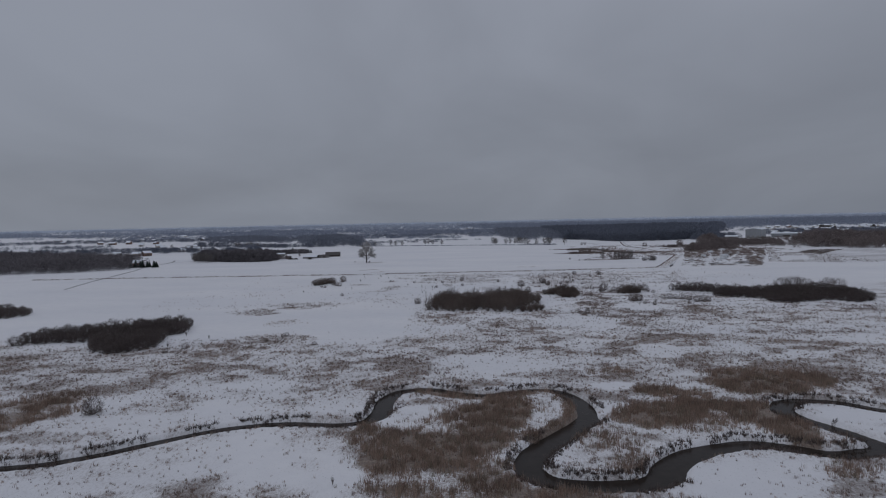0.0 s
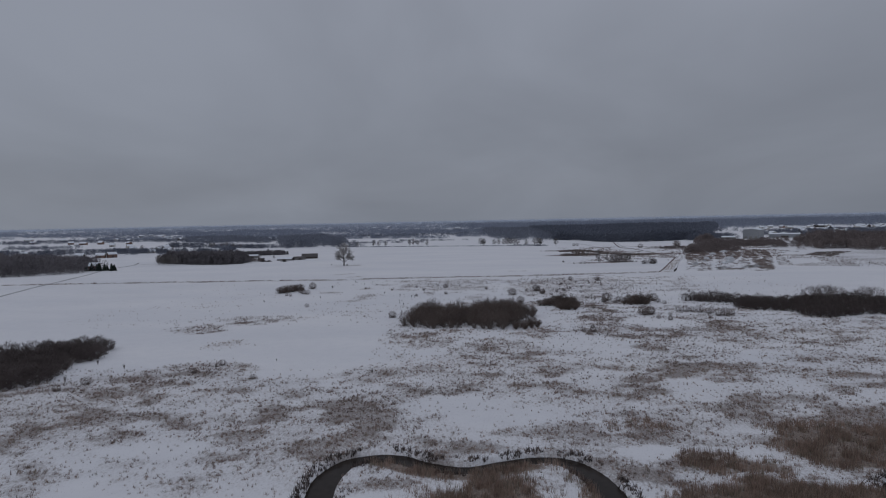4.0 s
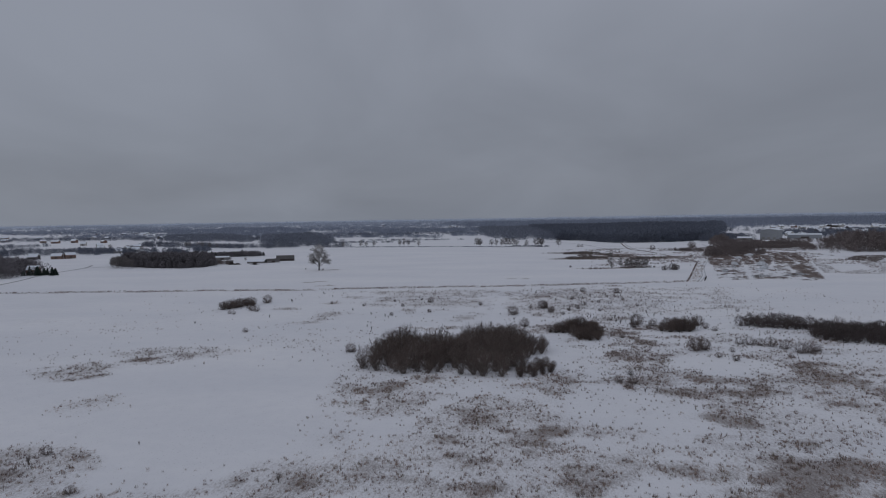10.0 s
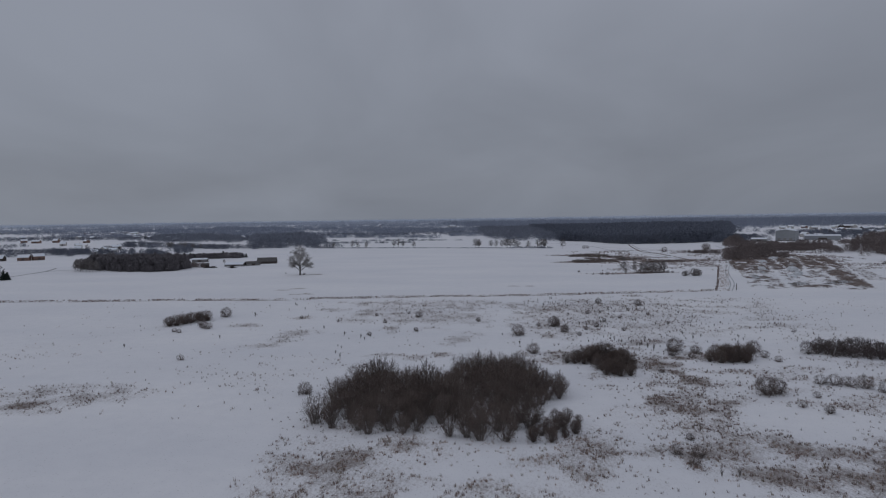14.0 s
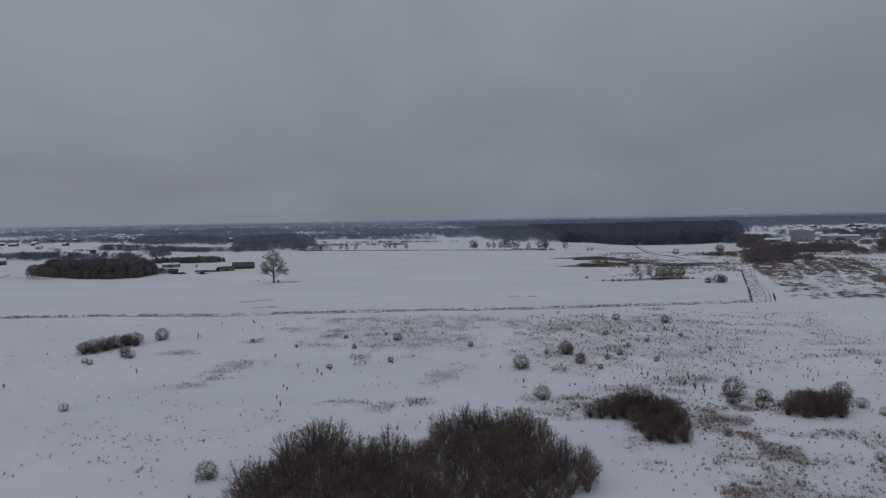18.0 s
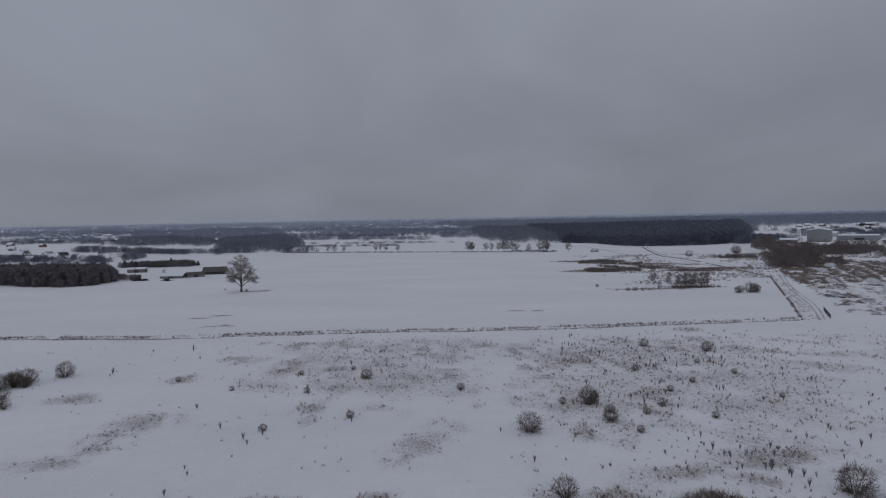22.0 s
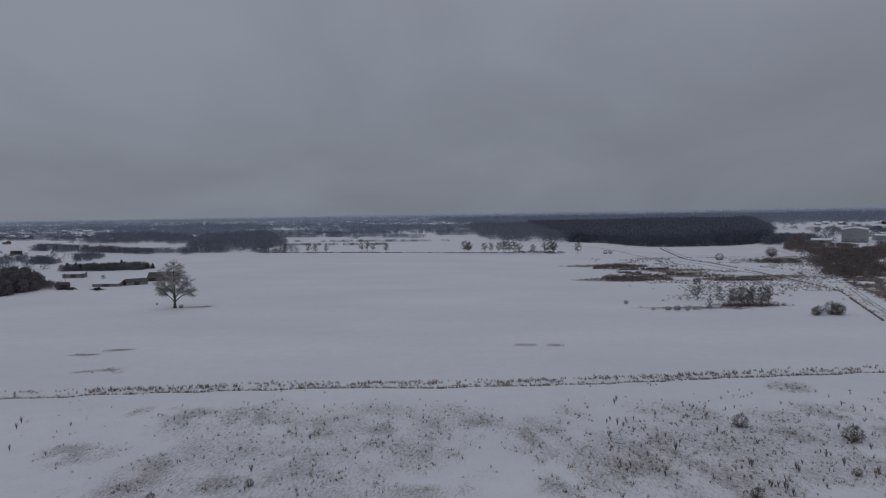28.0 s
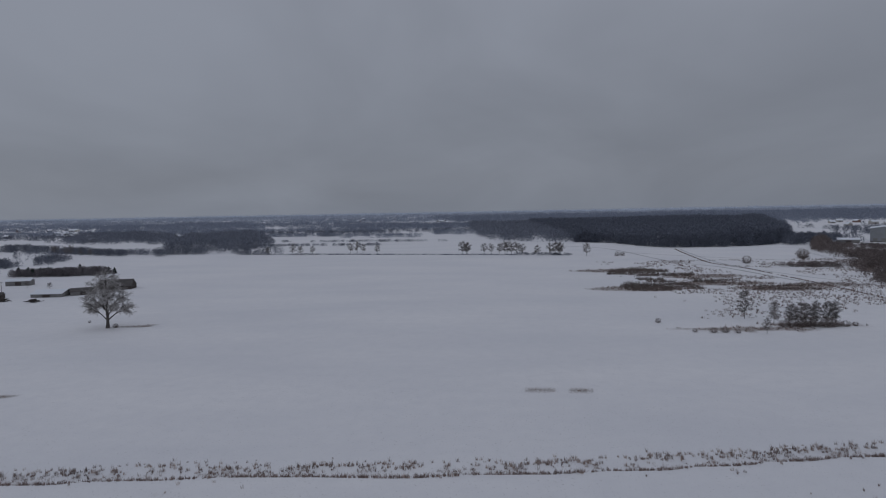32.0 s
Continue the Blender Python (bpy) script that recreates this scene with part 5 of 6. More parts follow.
wood("forest_edge", [(99, 1231), (141, 1202), (159, 1140), (180, 1110), (254, 1114), (298, 1142), (366, 1244), (356, 1250), (290, 1158), (250, 1130), (186, 1126), (168, 1152), (148, 1218), (103, 1248)], 3.8, 16, HAZED_FARWOOD, rng, "bare trees along the edge of the forest", 6.0, 170, 1500)
wood("forest_back", [(60, 2000), (640, 2000), (900, 2900), (-250, 2900), (-100, 2300)], 14, 19, HAZEWOOD, rng, "distant part of a bare forest with haze in its colour", 17.0, 26, 4000)
wood("forest_back", [(640, 2000), (1050, 2000), (2000, 2900), (900, 2900)], 14, 17, HAZEWOOD, rng, "distant part of a bare forest with haze in its colour", 17.0, 26, 4000, 0.3)
# deep woods behind the farm and the village, bluish haze in their colours
for poly, tall, mat_, gap, wide in (([(-362, 1098), (-330, 1104), (-267, 1114), (-300, 1300), (-400, 1500), (-520, 1500), (-420, 1240)], 16, HAZED_MIDWOOD, 7, 9),
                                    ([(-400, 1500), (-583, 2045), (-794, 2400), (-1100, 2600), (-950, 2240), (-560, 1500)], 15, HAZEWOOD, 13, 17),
                                    ([(-650, 1345), (-578, 1340), (-467, 1310), (-520, 1480), (-640, 1640), (-830, 1660)], 12, HAZED_MIDWOOD, 8, 10),
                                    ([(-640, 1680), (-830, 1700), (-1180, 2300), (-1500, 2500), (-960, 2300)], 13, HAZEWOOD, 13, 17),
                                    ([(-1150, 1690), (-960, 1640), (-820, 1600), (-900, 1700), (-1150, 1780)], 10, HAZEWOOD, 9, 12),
                                    ([(-548, 1143), (-476, 1127), (-373, 1106), (-300, 1105), (-224, 1103), (-224, 1112), (-300, 1122), (-373, 1126), (-476, 1150), (-548, 1165)], 7, HAZED_MIDWOOD, 3.5, 6),
                                    ([(-490, 1024), (-448, 1018), (-420, 1028), (-440, 1060), (-490, 1052)], 11, HAZED_MIDWOOD, 5, 7),
                                    ([(-328, 1185), (-243, 1165), (-241, 1172), (-328, 1198)], 9, HAZED_MIDWOOD, 3.5, 6),
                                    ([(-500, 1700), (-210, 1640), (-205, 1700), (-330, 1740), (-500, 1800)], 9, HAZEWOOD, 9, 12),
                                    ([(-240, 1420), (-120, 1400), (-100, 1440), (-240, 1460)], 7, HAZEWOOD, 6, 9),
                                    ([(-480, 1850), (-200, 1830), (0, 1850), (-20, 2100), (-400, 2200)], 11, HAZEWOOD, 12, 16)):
    wood("deep_wood", poly, gap, tall, mat_, rng, "bare wood stretching away behind snowy fields, colour tinted for haze", wide, 48 if mat_ is HAZED_MIDWOOD else 26, 2200, 0.37)
# weakest haze tint, already mixed into the colour
for poly, tall, gap, gaps in (([(300, 1122), (350, 1118), (395, 1150), (400, 1215), (372, 1250), (320, 1180)], 11, 5, 0.38), ([(440, 1215), (560, 1205), (760, 1200), (900, 1500), (520, 1500)], 8, 7, 0.45)):
    wood("hall_trees", poly, gap, tall, HAZED_FARWOOD, rng, "dark bare trees between forest, hall and houses", 7.5, 60, 1500, gaps)
# nearer belts take a weak haze tint in their colour, farther ones a stronger
LABEL = "belt of bare trees and scrub between snowy fields"
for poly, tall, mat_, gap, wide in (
        ([(-620, 1190), (-500, 1150), (-420, 1098), (-345, 1078), (-345, 1092), (-430, 1125), (-510, 1180), (-620, 1225)], 9, HAZED_FARWOOD, 5, 7),
        ([(-640, 1030), (-520, 1010), (-440, 960), (-415, 955), (-415, 972), (-500, 1040), (-640, 1060)], 8, HAZED_FARWOOD, 6, 6),
        ([(-268, 1088), (-232, 1086), (-232, 1094), (-268, 1098)], 8, HAZED_FARWOOD, 3, 5),
        ([(-300, 1235), (-140, 1222), (-140, 1228), (-300, 1244)], 4, HAZED_FARWOOD, 3, 5),
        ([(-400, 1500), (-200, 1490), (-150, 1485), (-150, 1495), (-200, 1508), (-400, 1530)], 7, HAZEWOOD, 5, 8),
        ([(-250, 1090), (-100, 1062), (70, 1026), (70, 1029), (-100, 1066), (-250, 1095)], 1.3, HAZED_FARWOOD, 1.6, 3.5),
        ([(20, 1052), (60, 1034), (72, 1030), (72, 1033), (60, 1038), (20, 1056)], 2.4, HAZED_FARWOOD, 1.6, 3.5),
        ([(-330, 1330), (-230, 1312), (-60, 1295), (-60, 1300), (-230, 1322), (-330, 1345)], 4, HAZED_FARWOOD, 4, 6),
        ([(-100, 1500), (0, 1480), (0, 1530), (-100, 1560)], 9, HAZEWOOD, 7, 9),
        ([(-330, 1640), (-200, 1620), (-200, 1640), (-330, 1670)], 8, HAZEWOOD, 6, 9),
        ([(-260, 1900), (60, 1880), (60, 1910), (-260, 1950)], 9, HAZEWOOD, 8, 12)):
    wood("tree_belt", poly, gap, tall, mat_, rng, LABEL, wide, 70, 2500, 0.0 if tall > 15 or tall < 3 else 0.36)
row(BIRCHES, [(-388, 752, 10), (-384, 748, 11), (-381, 744, 11), (-377, 742, 12), (-373, 739, 11.5), (-369, 737, 12), (-366, 734, 11), (-362, 733, 12), (-358, 731, 11), (-354, 731, 10.5), (-380, 739, 9), (-371, 733, 9.5)], "birches beside the copse", 9.0,
    "pale slender bare birch at the edge of a copse")
# brown scrub round the dug ground and below the hall
for poly, tall, gap in (([(292, 1010), (264, 900), (252, 812), (264, 800), (300, 880), (352, 930), (412, 1000), (408, 1029), (384, 1057), (362, 1086), (338, 1120), (312, 1090)], 5.0, 4.2),
                        ([(350, 880), (358, 836), (378, 850), (400, 846), (420, 860), (520, 900), (560, 1020), (440, 1010)], 19, 5.0),
                        ([(203, 792), (217, 778), (246, 800), (262, 850), (285, 900), (318, 905), (300, 985), (268, 975), (240, 900)], 8, 4),
                        ([(284, 890), (318, 884), (352, 878), (372, 920), (400, 1010), (385, 1040), (335, 1000)], 6.5, 4.5),
                        ([(340, 846), (365, 818), (430, 800), (520, 830), (520, 880), (420, 890), (370, 880)], 12, 4.5),
                        ([(191, 905), (233, 893), (238, 898), (232, 904), (191, 911)], 4, 2.2),
                        ([(246, 900), (276, 885), (300, 890), (290, 925), (262, 935)], 7, 3.2),
                        ([(281, 1010), (298, 1008), (310, 1060), (345, 1120), (330, 1130), (295, 1060)], 13, 4),
                        ([(395, 1060), (470, 1045), (540, 1040), (560, 1070), (470, 1090), (400, 1090)], 6, 4.5),
                        ([(213, 822), (222, 806), (232, 810), (226, 830)], 3, 2.2)):
    wood("brown_scrub", poly, gap, tall, SCRUB, rng, "brown bare scrub round dug ground and track", 4.2, 105, 1500, 0.47)
# low dark strips of reed and brushwood in the meadow beyond the field
for poly, tall in (([(72, 860), (86, 853), (121, 850), (127, 858), (118, 880), (97, 905), (80, 890)], 1.6),
                   ([(68, 800), (72, 783), (109, 781), (112, 800), (100, 835), (84, 842)], 1.5),
                   ([(113, 815), (147, 813), (150, 822), (116, 838)], 1.5), ([(135, 784), (166, 780), (172, 800), (150, 808), (137, 800)], 1.3), ([(313, 746), (343, 788), (386, 797), (322, 716)], 1.0)):
    px, py = np.array(poly).T
    x, y = scatter(rng, int((px.max() - px.min()) * (py.max() - py.min()) * 0.5), px.min(), px.max(), py.min(), py.max())
    keep = inside(x, y, poly) & (fbm(x * 0.6, y * 2, 12, 3) > 0.47)
    tufts("brushwood", on_ground(x[keep], y[keep]), 8, tall, 0.16, 0.8, 0.3, SCRUBGRASS, rng, "dark strip of brushwood and reed in snow", "brushwood")


# scattered woods and hedges out to the skyline; haze painted into each band
def far_woods(name, y0, y1, tall, wide, twigs, n, level, material, label, fine):
    y = rng.uniform(y0, y1, n)
    x = rng.uniform(-0.95, 0.95, n) * y
    keep = (fbm(x * 0.8, y * 2.4, 420, 4) > level - np.where((x > 0.30 * y) & (y > 1850), 0.14, 0)) & ~inside(x, y, FOREST) & ~((x > -0.27 * y) & (x < 0.06 * y) & (y < 1560)) & ~((x > -820) & (x < -330) & (y < 1390))
    keep &= ~((x > 0.33 * y) & (np.abs(y - 1690 - 30 * np.sin(x / 90)) < 70))
    keep &= ~((x > 330) & (x < 900) & (y < 1500) & (fbm(x, y * 3, 150, 3) < 0.50))
    x, y = x[keep], y[keep]
    crowns(name, x, y, tall * rng.uniform(0.6, 1.15, len(x)), wide, twigs, material, rng, label, fine)


far_woods("village_trees", 1120, 1700, 7, 9, 40, 9000, 0.52, HAZED_FARWOOD, "bare trees and hedges among village fields", 0.14)
far_woods("distant_woods", 1700, 2400, 9, 15, 24, 9000, 0.50, HAZEWOOD, "distant woods between snowy fields, tinted blue for haze", 0.22)
far_woods("hazy_woods", 2400, 3200, 10, 24, 20, 8000, 0.48, BLUEHAZE, "woods between distant fields, coloured blue for haze", 0.26)
far_woods("far_woods", 3200, 4100, 12, 36, 20, 6500, 0.41, HAZED_BLUEWOOD, "far woods near the skyline, painted pale blue for haze", 0.3)
far_woods("skyline_woods", 4100, 4900, 12, 60, 20, 4500, 0.20, HAZED_HORIZON, "line of woods on the skyline, painted pale for haze", 0.34)


# ---- buildings ----
def building(name, label, category, x, y, turn, w, d, eave, ridge, wall, roof=SNOW, front=None, windows=0, door=True, chimney=False, over=0.35):
    """A gabled building: walls with gables, two roof slopes, door, windows and chimney."""
    ob = thing(name, label, category, pose(x, y, ground_z(x, y), 0, 0, turn))
    a, b, o = w / 2, d / 2, over
    body = solid([(-a, -b, -0.3), (a, -b, -0.3), (a, b, -0.3), (-a, b, -0.3), (-a, -b, eave), (a, -b, eave), (a, b, eave), (-a, b, eave), (-a, 0, ridge), (a, 0, ridge)],
                 [(0, 1, 5, 4), (2, 3, 7, 6), (1, 2, 6, 9, 5), (3, 0, 4, 8, 7), (4, 5, 9, 8), (6, 7, 8, 9), (0, 3, 2, 1)])
    part("wall", body, wall, ob)
    k = (ridge - eave) / b
    for s in (-1, 1):
        lo, t = eave - k * o, 0.28
        slab = solid([(-a - o, s * (b + o), lo + 0.03), (a + o, s * (b + o), lo + 0.03), (a + o, 0, ridge + 0.03), (-a - o, 0, ridge + 0.03),
                      (-a - o, s * (b + o), lo + t), (a + o, s * (b + o), lo + t), (a + o, 0, ridge + t), (-a - o, 0, ridge + t)],
                     [(0, 1, 2, 3), (4, 5, 6, 7), (0, 1, 5, 4), (1, 2, 6, 5), (2, 3, 7, 6), (3, 0, 4, 7)])
        part("roof", slab, front if s < 0 and front else roof, ob, "bare dark roof slope" if s < 0 and front else "snow-covered roof slope")
    if door:
        leaf = part("door", box(bmesh.new(), -w * 0.12, w * 0.12, -b - 0.06, -b + 0.05, 0, min(eave * 0.85, 3.2), 0.02), PLANK if wall is not PLANK else POSTWOOD, ob)
        part("handle", box(bmesh.new(), w * 0.08, w * 0.08 + 0.15, -b - 0.12, -b - 0.05, 1.0, 1.12), METAL, leaf, "grey metal door handle")
    for n in range(windows):
        cx = -a + w * (n + 0.5) / windows
        if abs(cx) > w * 0.16:
            pane = part("window", box(bmesh.new(), cx - 0.5, cx + 0.5, -b - 0.04, -b + 0.05, 1.0, 2.2), DARKGLASS, ob, "dark window")
            part("sill", box(bmesh.new(), cx - 0.6, cx + 0.6, -b - 0.14, -b - 0.045, 0.9, 0.99), SNOW, pane, "snowy window sill")
    if chimney:
        part("chimney", box(bmesh.new(), a * 0.3, a * 0.3 + 0.6, -0.3, 0.3, ridge - 0.6, ridge + 1.0, 0.03), BRICKWALL, ob)
    return ob


# farm beside the lone tree
building("barn", "large weathered plank barn, one roof slope bare and dark", "barn", -230, 815, 14, 18.5, 11, 2.2, 5.6, PLANK, front=OLDROOF)
building("long_shed", "long low grey shed with a snow-covered roof", "shed", -250, 785, 6, 17, 13, 1.9, 3.6, GREYPLANK)
building("shed_annex", "low weathered annex joining shed and barn", "shed", -235, 790, 32, 13, 6, 2.2, 3.8, GREYPLANK, front=OLDROOF)
building("cart_shed", "grey open cart shed with snow on its roof", "shed", -311, 838, 14, 15, 6, 3.0, 4.2, GREYPLANK)
building("tool_shed", "small dark tool shed under bare trees", "shed", -275, 774, 20, 7, 5, 2.2, 3.4, PLANK, front=OLDROOF)
for k, (x, y, h) in enumerate([(-297, 826, 5.5), (-276, 818, 5.0), (-300, 900, 6)]):
    tagged(place(FAR_TREES[k % 3], x, y, 70 * k, h / 12, 0.8), "small bare fruit tree in a snowy farmyard", "tree", "fruit trees of the farm")
wood("yard_scrub", [(-310, 760), (-285, 762), (-272, 766), (-276, 780), (-300, 790), (-318, 785)], 2.6, 4.5, SCRUB, rng, "dark bare scrub and small trees in a farmyard", 3.6, 90)
row(SPRUCES, [(-358 + 1.6 * k + rng.uniform(-1.5, 1.5), 893 + rng.uniform(0, 9), rng.uniform(2.6, 6.8)) for k in range(26)] + [(-317, 908, 8.5), (-306, 909, 6), (-302, 909, 6), (-298, 910, 6), (-294, 908, 5.5), (-290, 909, 5)], "spruces of the farm", 7.0)
row(SPRUCES, [(-412 + 3.1 * k + (k * 7 % 3), 662 + (k * 5 % 4) * 2.5, 5 + (k * 5 % 7) * 0.6) for k in range(10)], "spruces by the village road", 7.0)


wood("garden_thicket", [(-364, 889), (-330, 886), (-292, 895), (-288, 908), (-330, 908), (-362, 904)], 2.6, 6.0, COPSEWOOD, rng, "dark dense garden trees round farm spruces", 4.4, 130, 400, 0.2)


def woodpile(x, y, turn, w):
    r = np.random.RandomState(int(abs(x)))
    ob = thing("log_pile", "heap of dark logs and branches dusted with snow", "log pile", pose(x, y, ground_z(x, y), 0, 0, turn))
    n = 34
    z = r.uniform(0, 1, n)
    px = r.normal(0, w / 4, n) * (1.1 - z)
    for p, q, h in zip(px, r.normal(0, 0.8, n), z):
        v, f = tubes([(p - 1.4, q, 0.15 + 1.3 * h, p + 1.4, q + r.normal(0, 0.5), 0.15 + 1.3 * h + r.normal(0, 0.25), 0.16, 0.12)], 6)
        part("log", mesh_of("log", v, f, POSTWOOD), POSTWOOD, ob)


woodpile(-243, 760, 20, 7)
woodpile(-262, 763, -10, 8)
woodpile(-268, 764, 30, 6)

# big pale hall and the settlement round it
hall = thing("industrial_hall", "large pale sheet-metal hall with a shallow snowy roof", "hall", pose(421, 1162, 0, 0, 0, -31))
part("wall", solid([(-12.5, -20, -0.3), (12.5, -20, -0.3), (12.5, 20, -0.3), (-12.5, 20, -0.3), (-12.5, -20, 14.6), (12.5, -20, 14.6), (12.5, 20, 14.6), (-12.5, 20, 14.6), (0, -20, 16.6), (0, 20, 16.6)],
                   [(0, 1, 5, 8, 4), (2, 3, 7, 9, 6), (1, 2, 6, 5), (3, 0, 4, 7), (4, 8, 9, 7), (8, 5, 6, 9), (0, 3, 2, 1)]), METAL, hall)
for side in (-1, 1):
    part("roof", solid([(0, -20.5, 16.65), (side * 13.0, -20.5, 14.58), (side * 13.0, 20.5, 14.58), (0, 20.5, 16.65), (0, -20.5, 17.2), (side * 13.0, -20.5, 15.1), (side * 13.0, 20.5, 15.1), (0, 20.5, 17.2)],
                       [(0, 1, 2, 3), (4, 5, 6, 7), (0, 1, 5, 4), (1, 2, 6, 5), (2, 3, 7, 6), (3, 0, 4, 7)]), SNOW, hall, "snow-covered roof slope")
part("plinth", box(bmesh.new(), -12.55, 12.55, -20.15, -19.9, -0.3, 1.4), ASPHALT, hall)
for k in range(3):
    part("gate", box(bmesh.new(), -10 + 7.5 * k, -6 + 7.5 * k, -20.22, -19.95, 0, 4.2, 0.03), GREYPLANK, hall, "grey loading gate")
for k in range(16):
    part("seam", box(bmesh.new(), -12.3 + 1.62 * k, -12.18 + 1.62 * k, -20.08, -19.97, 1.4, 14.5), METAL, hall)

# village trees carry the weak bluish haze tint in their base colour
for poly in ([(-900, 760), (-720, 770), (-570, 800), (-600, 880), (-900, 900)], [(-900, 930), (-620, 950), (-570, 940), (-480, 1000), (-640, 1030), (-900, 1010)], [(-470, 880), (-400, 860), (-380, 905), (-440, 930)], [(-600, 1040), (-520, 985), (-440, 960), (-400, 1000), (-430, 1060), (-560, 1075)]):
    wood("village_trees", poly, 5.0, 9, HAZED_FARWOOD, rng, "bare garden trees and hedges of a village", 6.0, 75, 1600, 0.52)
rng = np.random.RandomState(55)


def house(x, y, turn, big=1.0):
    w, d, e = rng.uniform(9, 13) * big, rng.uniform(7.5, 9.5) * big, rng.uniform(3, 5.2)
    wall = (RENDER_WALL, RENDER_WALL, BRICKWALL, PLANK)[rng.randint(4)]
    name = {RENDER_WALL: "pale rendered", BRICKWALL: "brick", PLANK: "dark wooden"}[wall]
    return tagged(building("village_house", f"{name} village house with a snow-covered gable roof", "house", x, y, turn, w, d, e, e + rng.uniform(2.5, 4), wall, windows=3, chimney=True), group="village houses")


for x, y, t in [(-778, 1275, 20), (-819, 1400, -30), (-582, 1122, 40), (-540, 1005, 60), (-528, 1030, 15), (-627, 1098, 20), (-905, 1430, 0), (-560, 1062, 80), (-640, 845, 10), (-600, 800, 30),
                (-690, 860, 60), (-560, 720, 20), (-470, 700, 70), (-410, 672, 20), (-730, 980, 10), (-690, 1190, 50), (-548, 890, 20), (-536, 897, 50), (-575, 885, 10)]:
    house(x, y, t)
for n in range(46):
    y = rng.uniform(1400, 2600)
    house(-y * rng.uniform(0.30, 0.78), y, rng.uniform(0, 180), 1.15)
for n in range(48):
    y = rng.uniform(1240, 1800)
    house(y * rng.uniform(0.375, 0.62), y, rng.uniform(-20, 20) + 90 * rng.randint(2), 1.1)
for n in range(14):
    y = rng.uniform(1950, 2900)
    house(-y * rng.uniform(0.02, 0.2), y, rng.uniform(0, 180), 1.5)
building("low_hall", "long low warehouse with a snow-covered roof", "warehouse", 376, 1148, -25, 20, 12, 3.5, 5.2, GREYPLANK)
building("low_hall", "long low warehouse with a snow-covered roof", "warehouse", 478, 1180, -18, 46, 16, 6, 7.5, METAL)


def car():
    ob = thing("parked_car", "small dark car parked in a snowy yard", "car")
    part("body", box(bmesh.new(), -2.1, 2.1, -0.85, 0.85, 0.3, 0.85, 0.12), CARPAINT, ob)
    cabin = solid([(-1.5, -0.75, 0.85), (1.0, -0.75, 0.85), (1.0, 0.75, 0.85), (-1.5, 0.75, 0.85), (-1.1, -0.6, 1.4), (0.4, -0.6, 1.4), (0.4, 0.6, 1.4), (-1.1, 0.6, 1.4)],
                  [(0, 1, 5, 4), (1, 2, 6, 5), (2, 3, 7, 6), (3, 0, 4, 7), (0, 3, 2, 1)])
    part("cabin", cabin, DARKGLASS, ob, "dark glazed cabin")
    part("roof", box(bmesh.new(), -1.15, 0.45, -0.65, 0.65, 1.4, 1.52, 0.03), SNOW, ob, "snow on the roof")
    for x in (-1.3, 1.3):
        for y in (-0.8, 0.8):
            v, fc = tubes([(x, y - 0.1, 0.31, x, y + 0.1, 0.31, 0.31, 0.31)], 10)
            part("wheel", mesh_of("wheel", v, fc, OLDROOF), OLDROOF, ob)
    return ob


CAR = car()
for n in range(26):
    x, y = (rng.uniform(362, 396), rng.uniform(1112, 1128)) if n < 9 else (rng.uniform(440, 540), rng.uniform(1120, 1150)) if n < 18 else (rng.uniform(452, 560), rng.uniform(1195, 1230))
    tagged(place(CAR, x, y, rng.uniform(-25, 10) + 90 * rng.randint(2)), group="cars parked by the hall")
CAR.matrix_world = pose(430, 1118, ground_z(430, 1118), 0, 0, -20)


def strip(name, line, half, material, label, lift=0.06):
    """A narrow worn line that follows the ground."""
    p = np.array(line)
    d = np.gradient(p, axis=0)
    d /= np.linalg.norm(d, axis=1)[:, None] + 1e-9
    side = np.stack([-d[:, 1], d[:, 0]], -1)
    wide = half * (0.6 + 0.8 * fbm(p[:, 0], p[:, 1], 12, 2))
    rows = []
    for s in (-1, 0, 1):
        q = p + side * (s * wide)[:, None]
        rows.append([(x, y, ground_z(x, y) + lift * (1 if s == 0 else 0.3)) for x, y in q])
    n = len(p)
    v = np.array(rows).reshape(-1, 3)
    fc = [(a * n + k, a * n + k + 1, (a + 1) * n + k + 1, (a + 1) * n + k) for a in range(2) for k in range(n - 1)]
    return tagged(new(name, mesh_of(name, v, fc, material, True)), label, "track", kind="structure")


strip("road", VILLAGE_ROAD, 1.0, SNOWSOIL, "narrow dark farm road across snowy fields", 0.2)
strip("road", curve_through([(-409, 737), (-396, 750), (-383, 754), (-360, 748)], 6), 0.9, SNOWSOIL, "dark rut along the foot of a copse", 0.2)
for off in (-1.1, 1.1):
    strip("track", [(x + off, y) for x, y in TRACK], 0.32, SNOWSOIL, "wheel rut of a snowy track")
for line in ([(205, 802), (176, 815), (160, 903), (138, 957), (118, 1104), (77, 1165)], [(200, 812), (185, 850), (170, 930), (176, 1020), (184, 1088)], [(255, 935), (215, 960), (160, 1010), (120, 1060)]):
    strip("track", curve_through(line, 6), 0.8, SNOWSOIL, "narrow dark rut across waste meadow", 0.12)

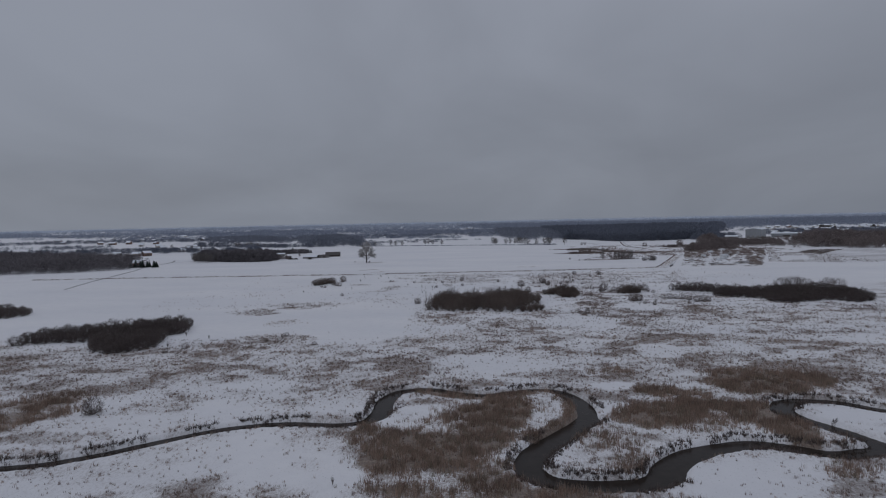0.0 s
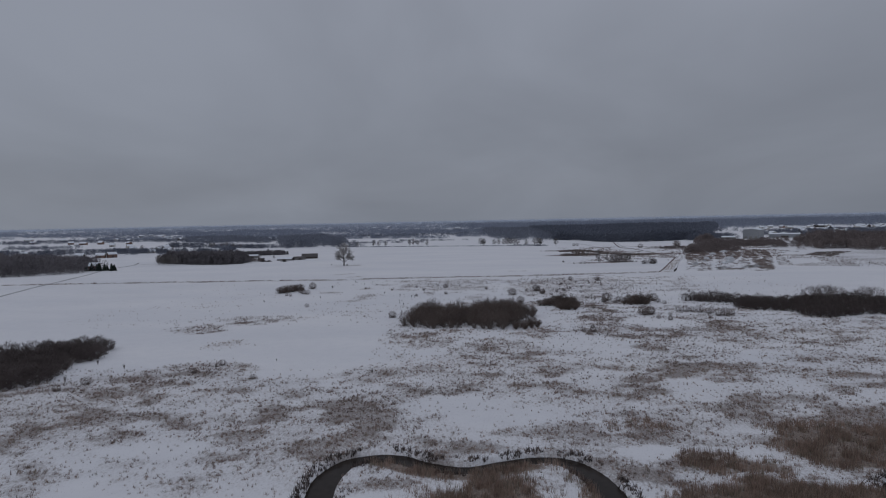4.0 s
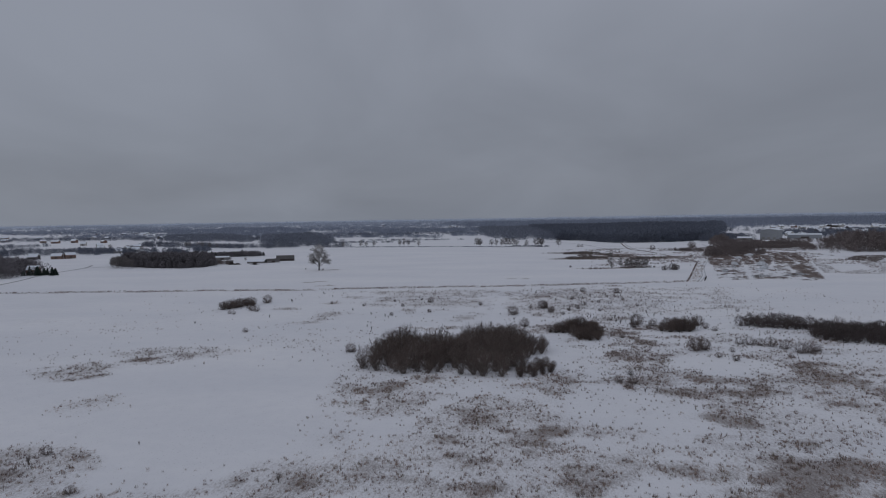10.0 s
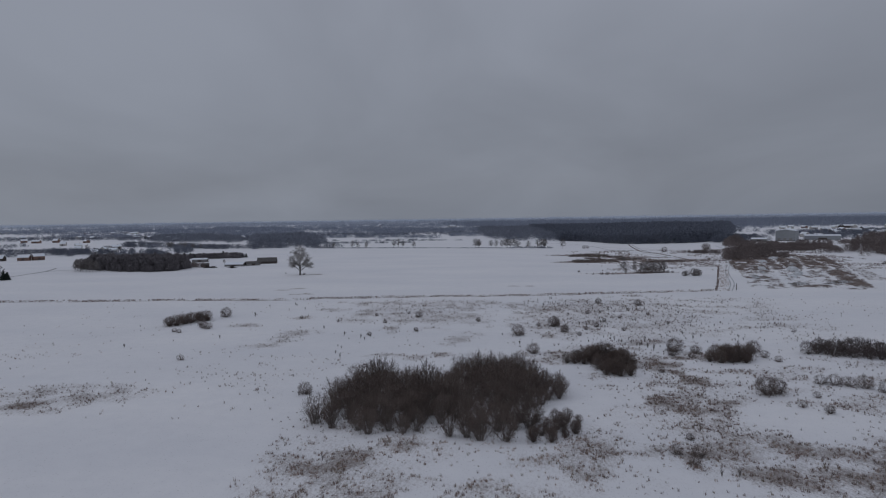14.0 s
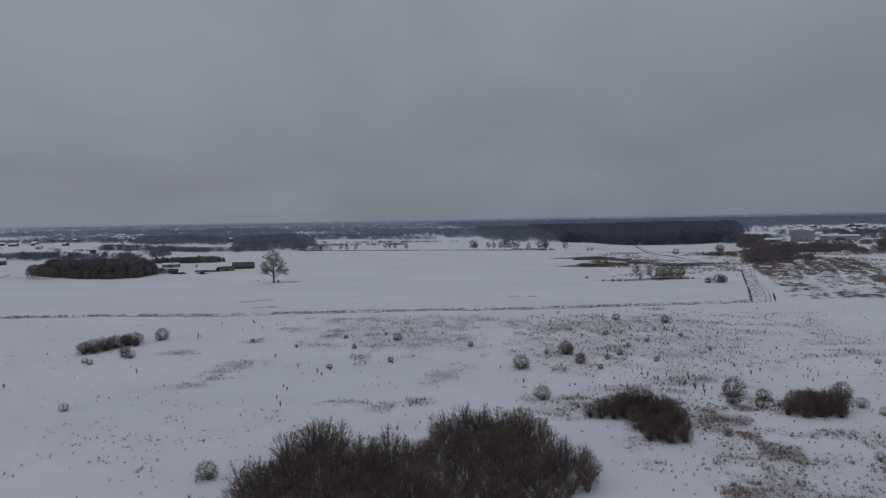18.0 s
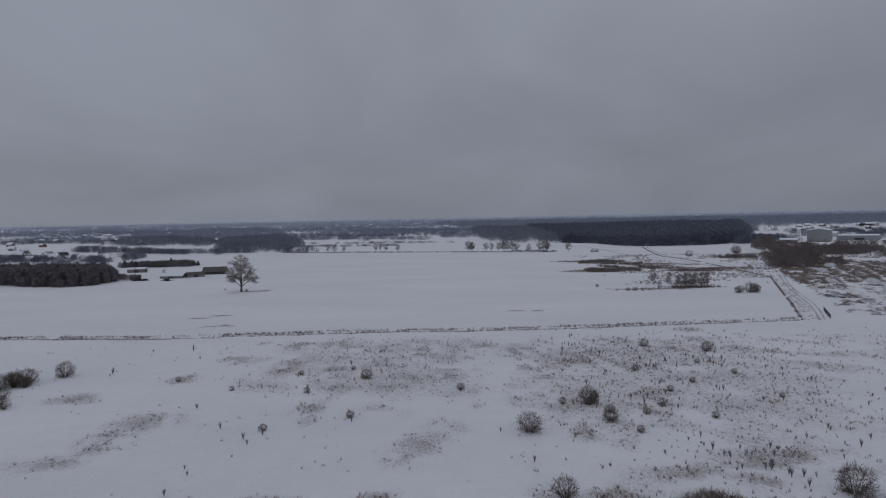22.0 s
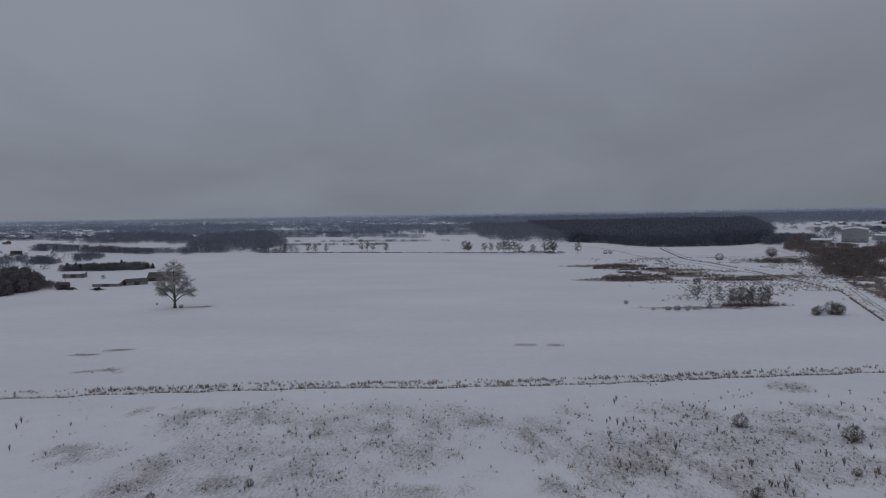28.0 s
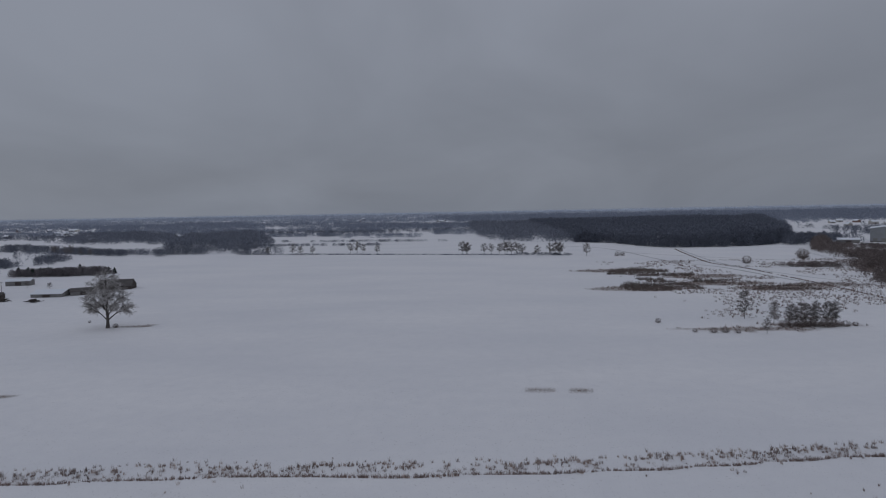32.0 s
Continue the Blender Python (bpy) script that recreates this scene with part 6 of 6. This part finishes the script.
# ---- fences, poles and spoil heaps ----
fence = thing("fence", "short weathered wooden post fence in snow", "fence", pose(136, 575, ground_z(136, 575)))
for k in range(8):
    f = k / 7
    x, y = 7.5 * f, 20 * f
    part("post", box(bmesh.new(), x - 0.12, x + 0.12, y - 0.12, y + 0.12, -0.3, 1.8, 0.02), POSTWOOD, fence)
for z in (0.6, 1.3):
    v, f = tubes([(0, 0, z, 7.5, 20, z, 0.06, 0.06)], 5)
    part("rail", mesh_of("rail", v, f, POSTWOOD), POSTWOOD, fence)
for x, y, h in [(-284, 789, 8), (-300, 745, 8)]:
    pole = thing("utility_pole", "wooden utility pole with a cross-arm", "pole", pose(x, y, ground_z(x, y)))
    v, f = tubes([(0, 0, -0.3, 0, 0, h, 0.14, 0.1)], 8)
    part("pole", mesh_of("pole", v, f, POSTWOOD), POSTWOOD, pole)
    part("cross_arm", box(bmesh.new(), -0.9, 0.9, -0.06, 0.06, h - 0.7, h - 0.55), POSTWOOD, pole)
    for s in (-0.7, 0.7):
        part("insulator", box(bmesh.new(), s - 0.06, s + 0.06, -0.06, 0.06, h - 0.55, h - 0.35, 0.02), METAL, pole)


def heap(x, y, w, d, h, turn):
    """A long mound of dug soil with an uneven crest."""
    n, m = 22, 12
    u, v = np.meshgrid(np.linspace(-1, 1, n), np.linspace(-1, 1, m), indexing="ij")
    z = np.clip(1 - (u**2 + v**2), 0, 1) ** 0.7 * h * (0.6 + 0.8 * fbm(u * w + x, v * d + y, 4, 3)) - 0.1
    me = mesh_of("spoil_heap", np.stack([u * w, v * d, z], -1).reshape(-1, 3),
                 [(i * m + j, (i + 1) * m + j, (i + 1) * m + j + 1, i * m + j + 1) for i in range(n - 1) for j in range(m - 1)], SNOWSOIL, True)
    ob = tagged(new("spoil_heap", me), "long heap of dug brown soil half covered in snow", "spoil heap", "spoil heaps")
    ob.matrix_world = pose(x, y, ground_z(x, y) - 0.2, 0, 0, turn)


for x, y, w, d, h, t in [(196, 640, 12, 3, 1.8, 70), (206, 655, 14, 3, 2.0, 60), (188, 668, 10, 3, 1.6, 80), (218, 690, 14, 4, 2.2, 65), (200, 700, 11, 3, 1.6, 75), (235, 730, 16, 4, 2.4, 60),
                         (225, 760, 13, 4, 2.0, 70), (250, 800, 18, 5, 2.6, 65), (172, 640, 8, 2.5, 1.2, 75), (205, 600, 10, 2.5, 1.6, 20), (180, 598, 9, 2.5, 1.4, 15)]:
    heap(x, y, w, d, h, t)
for ob, (x, y) in zip(BIRCHES + FAR_TREES + SPRUCES, [(103, 689), (125, 689), (-26, 1056), (13, 1049), (60, 1034), (-352, 899), (-336, 899)]):
    ob.matrix_world = pose(x, y, ground_z(x, y), 0, 0, 25)
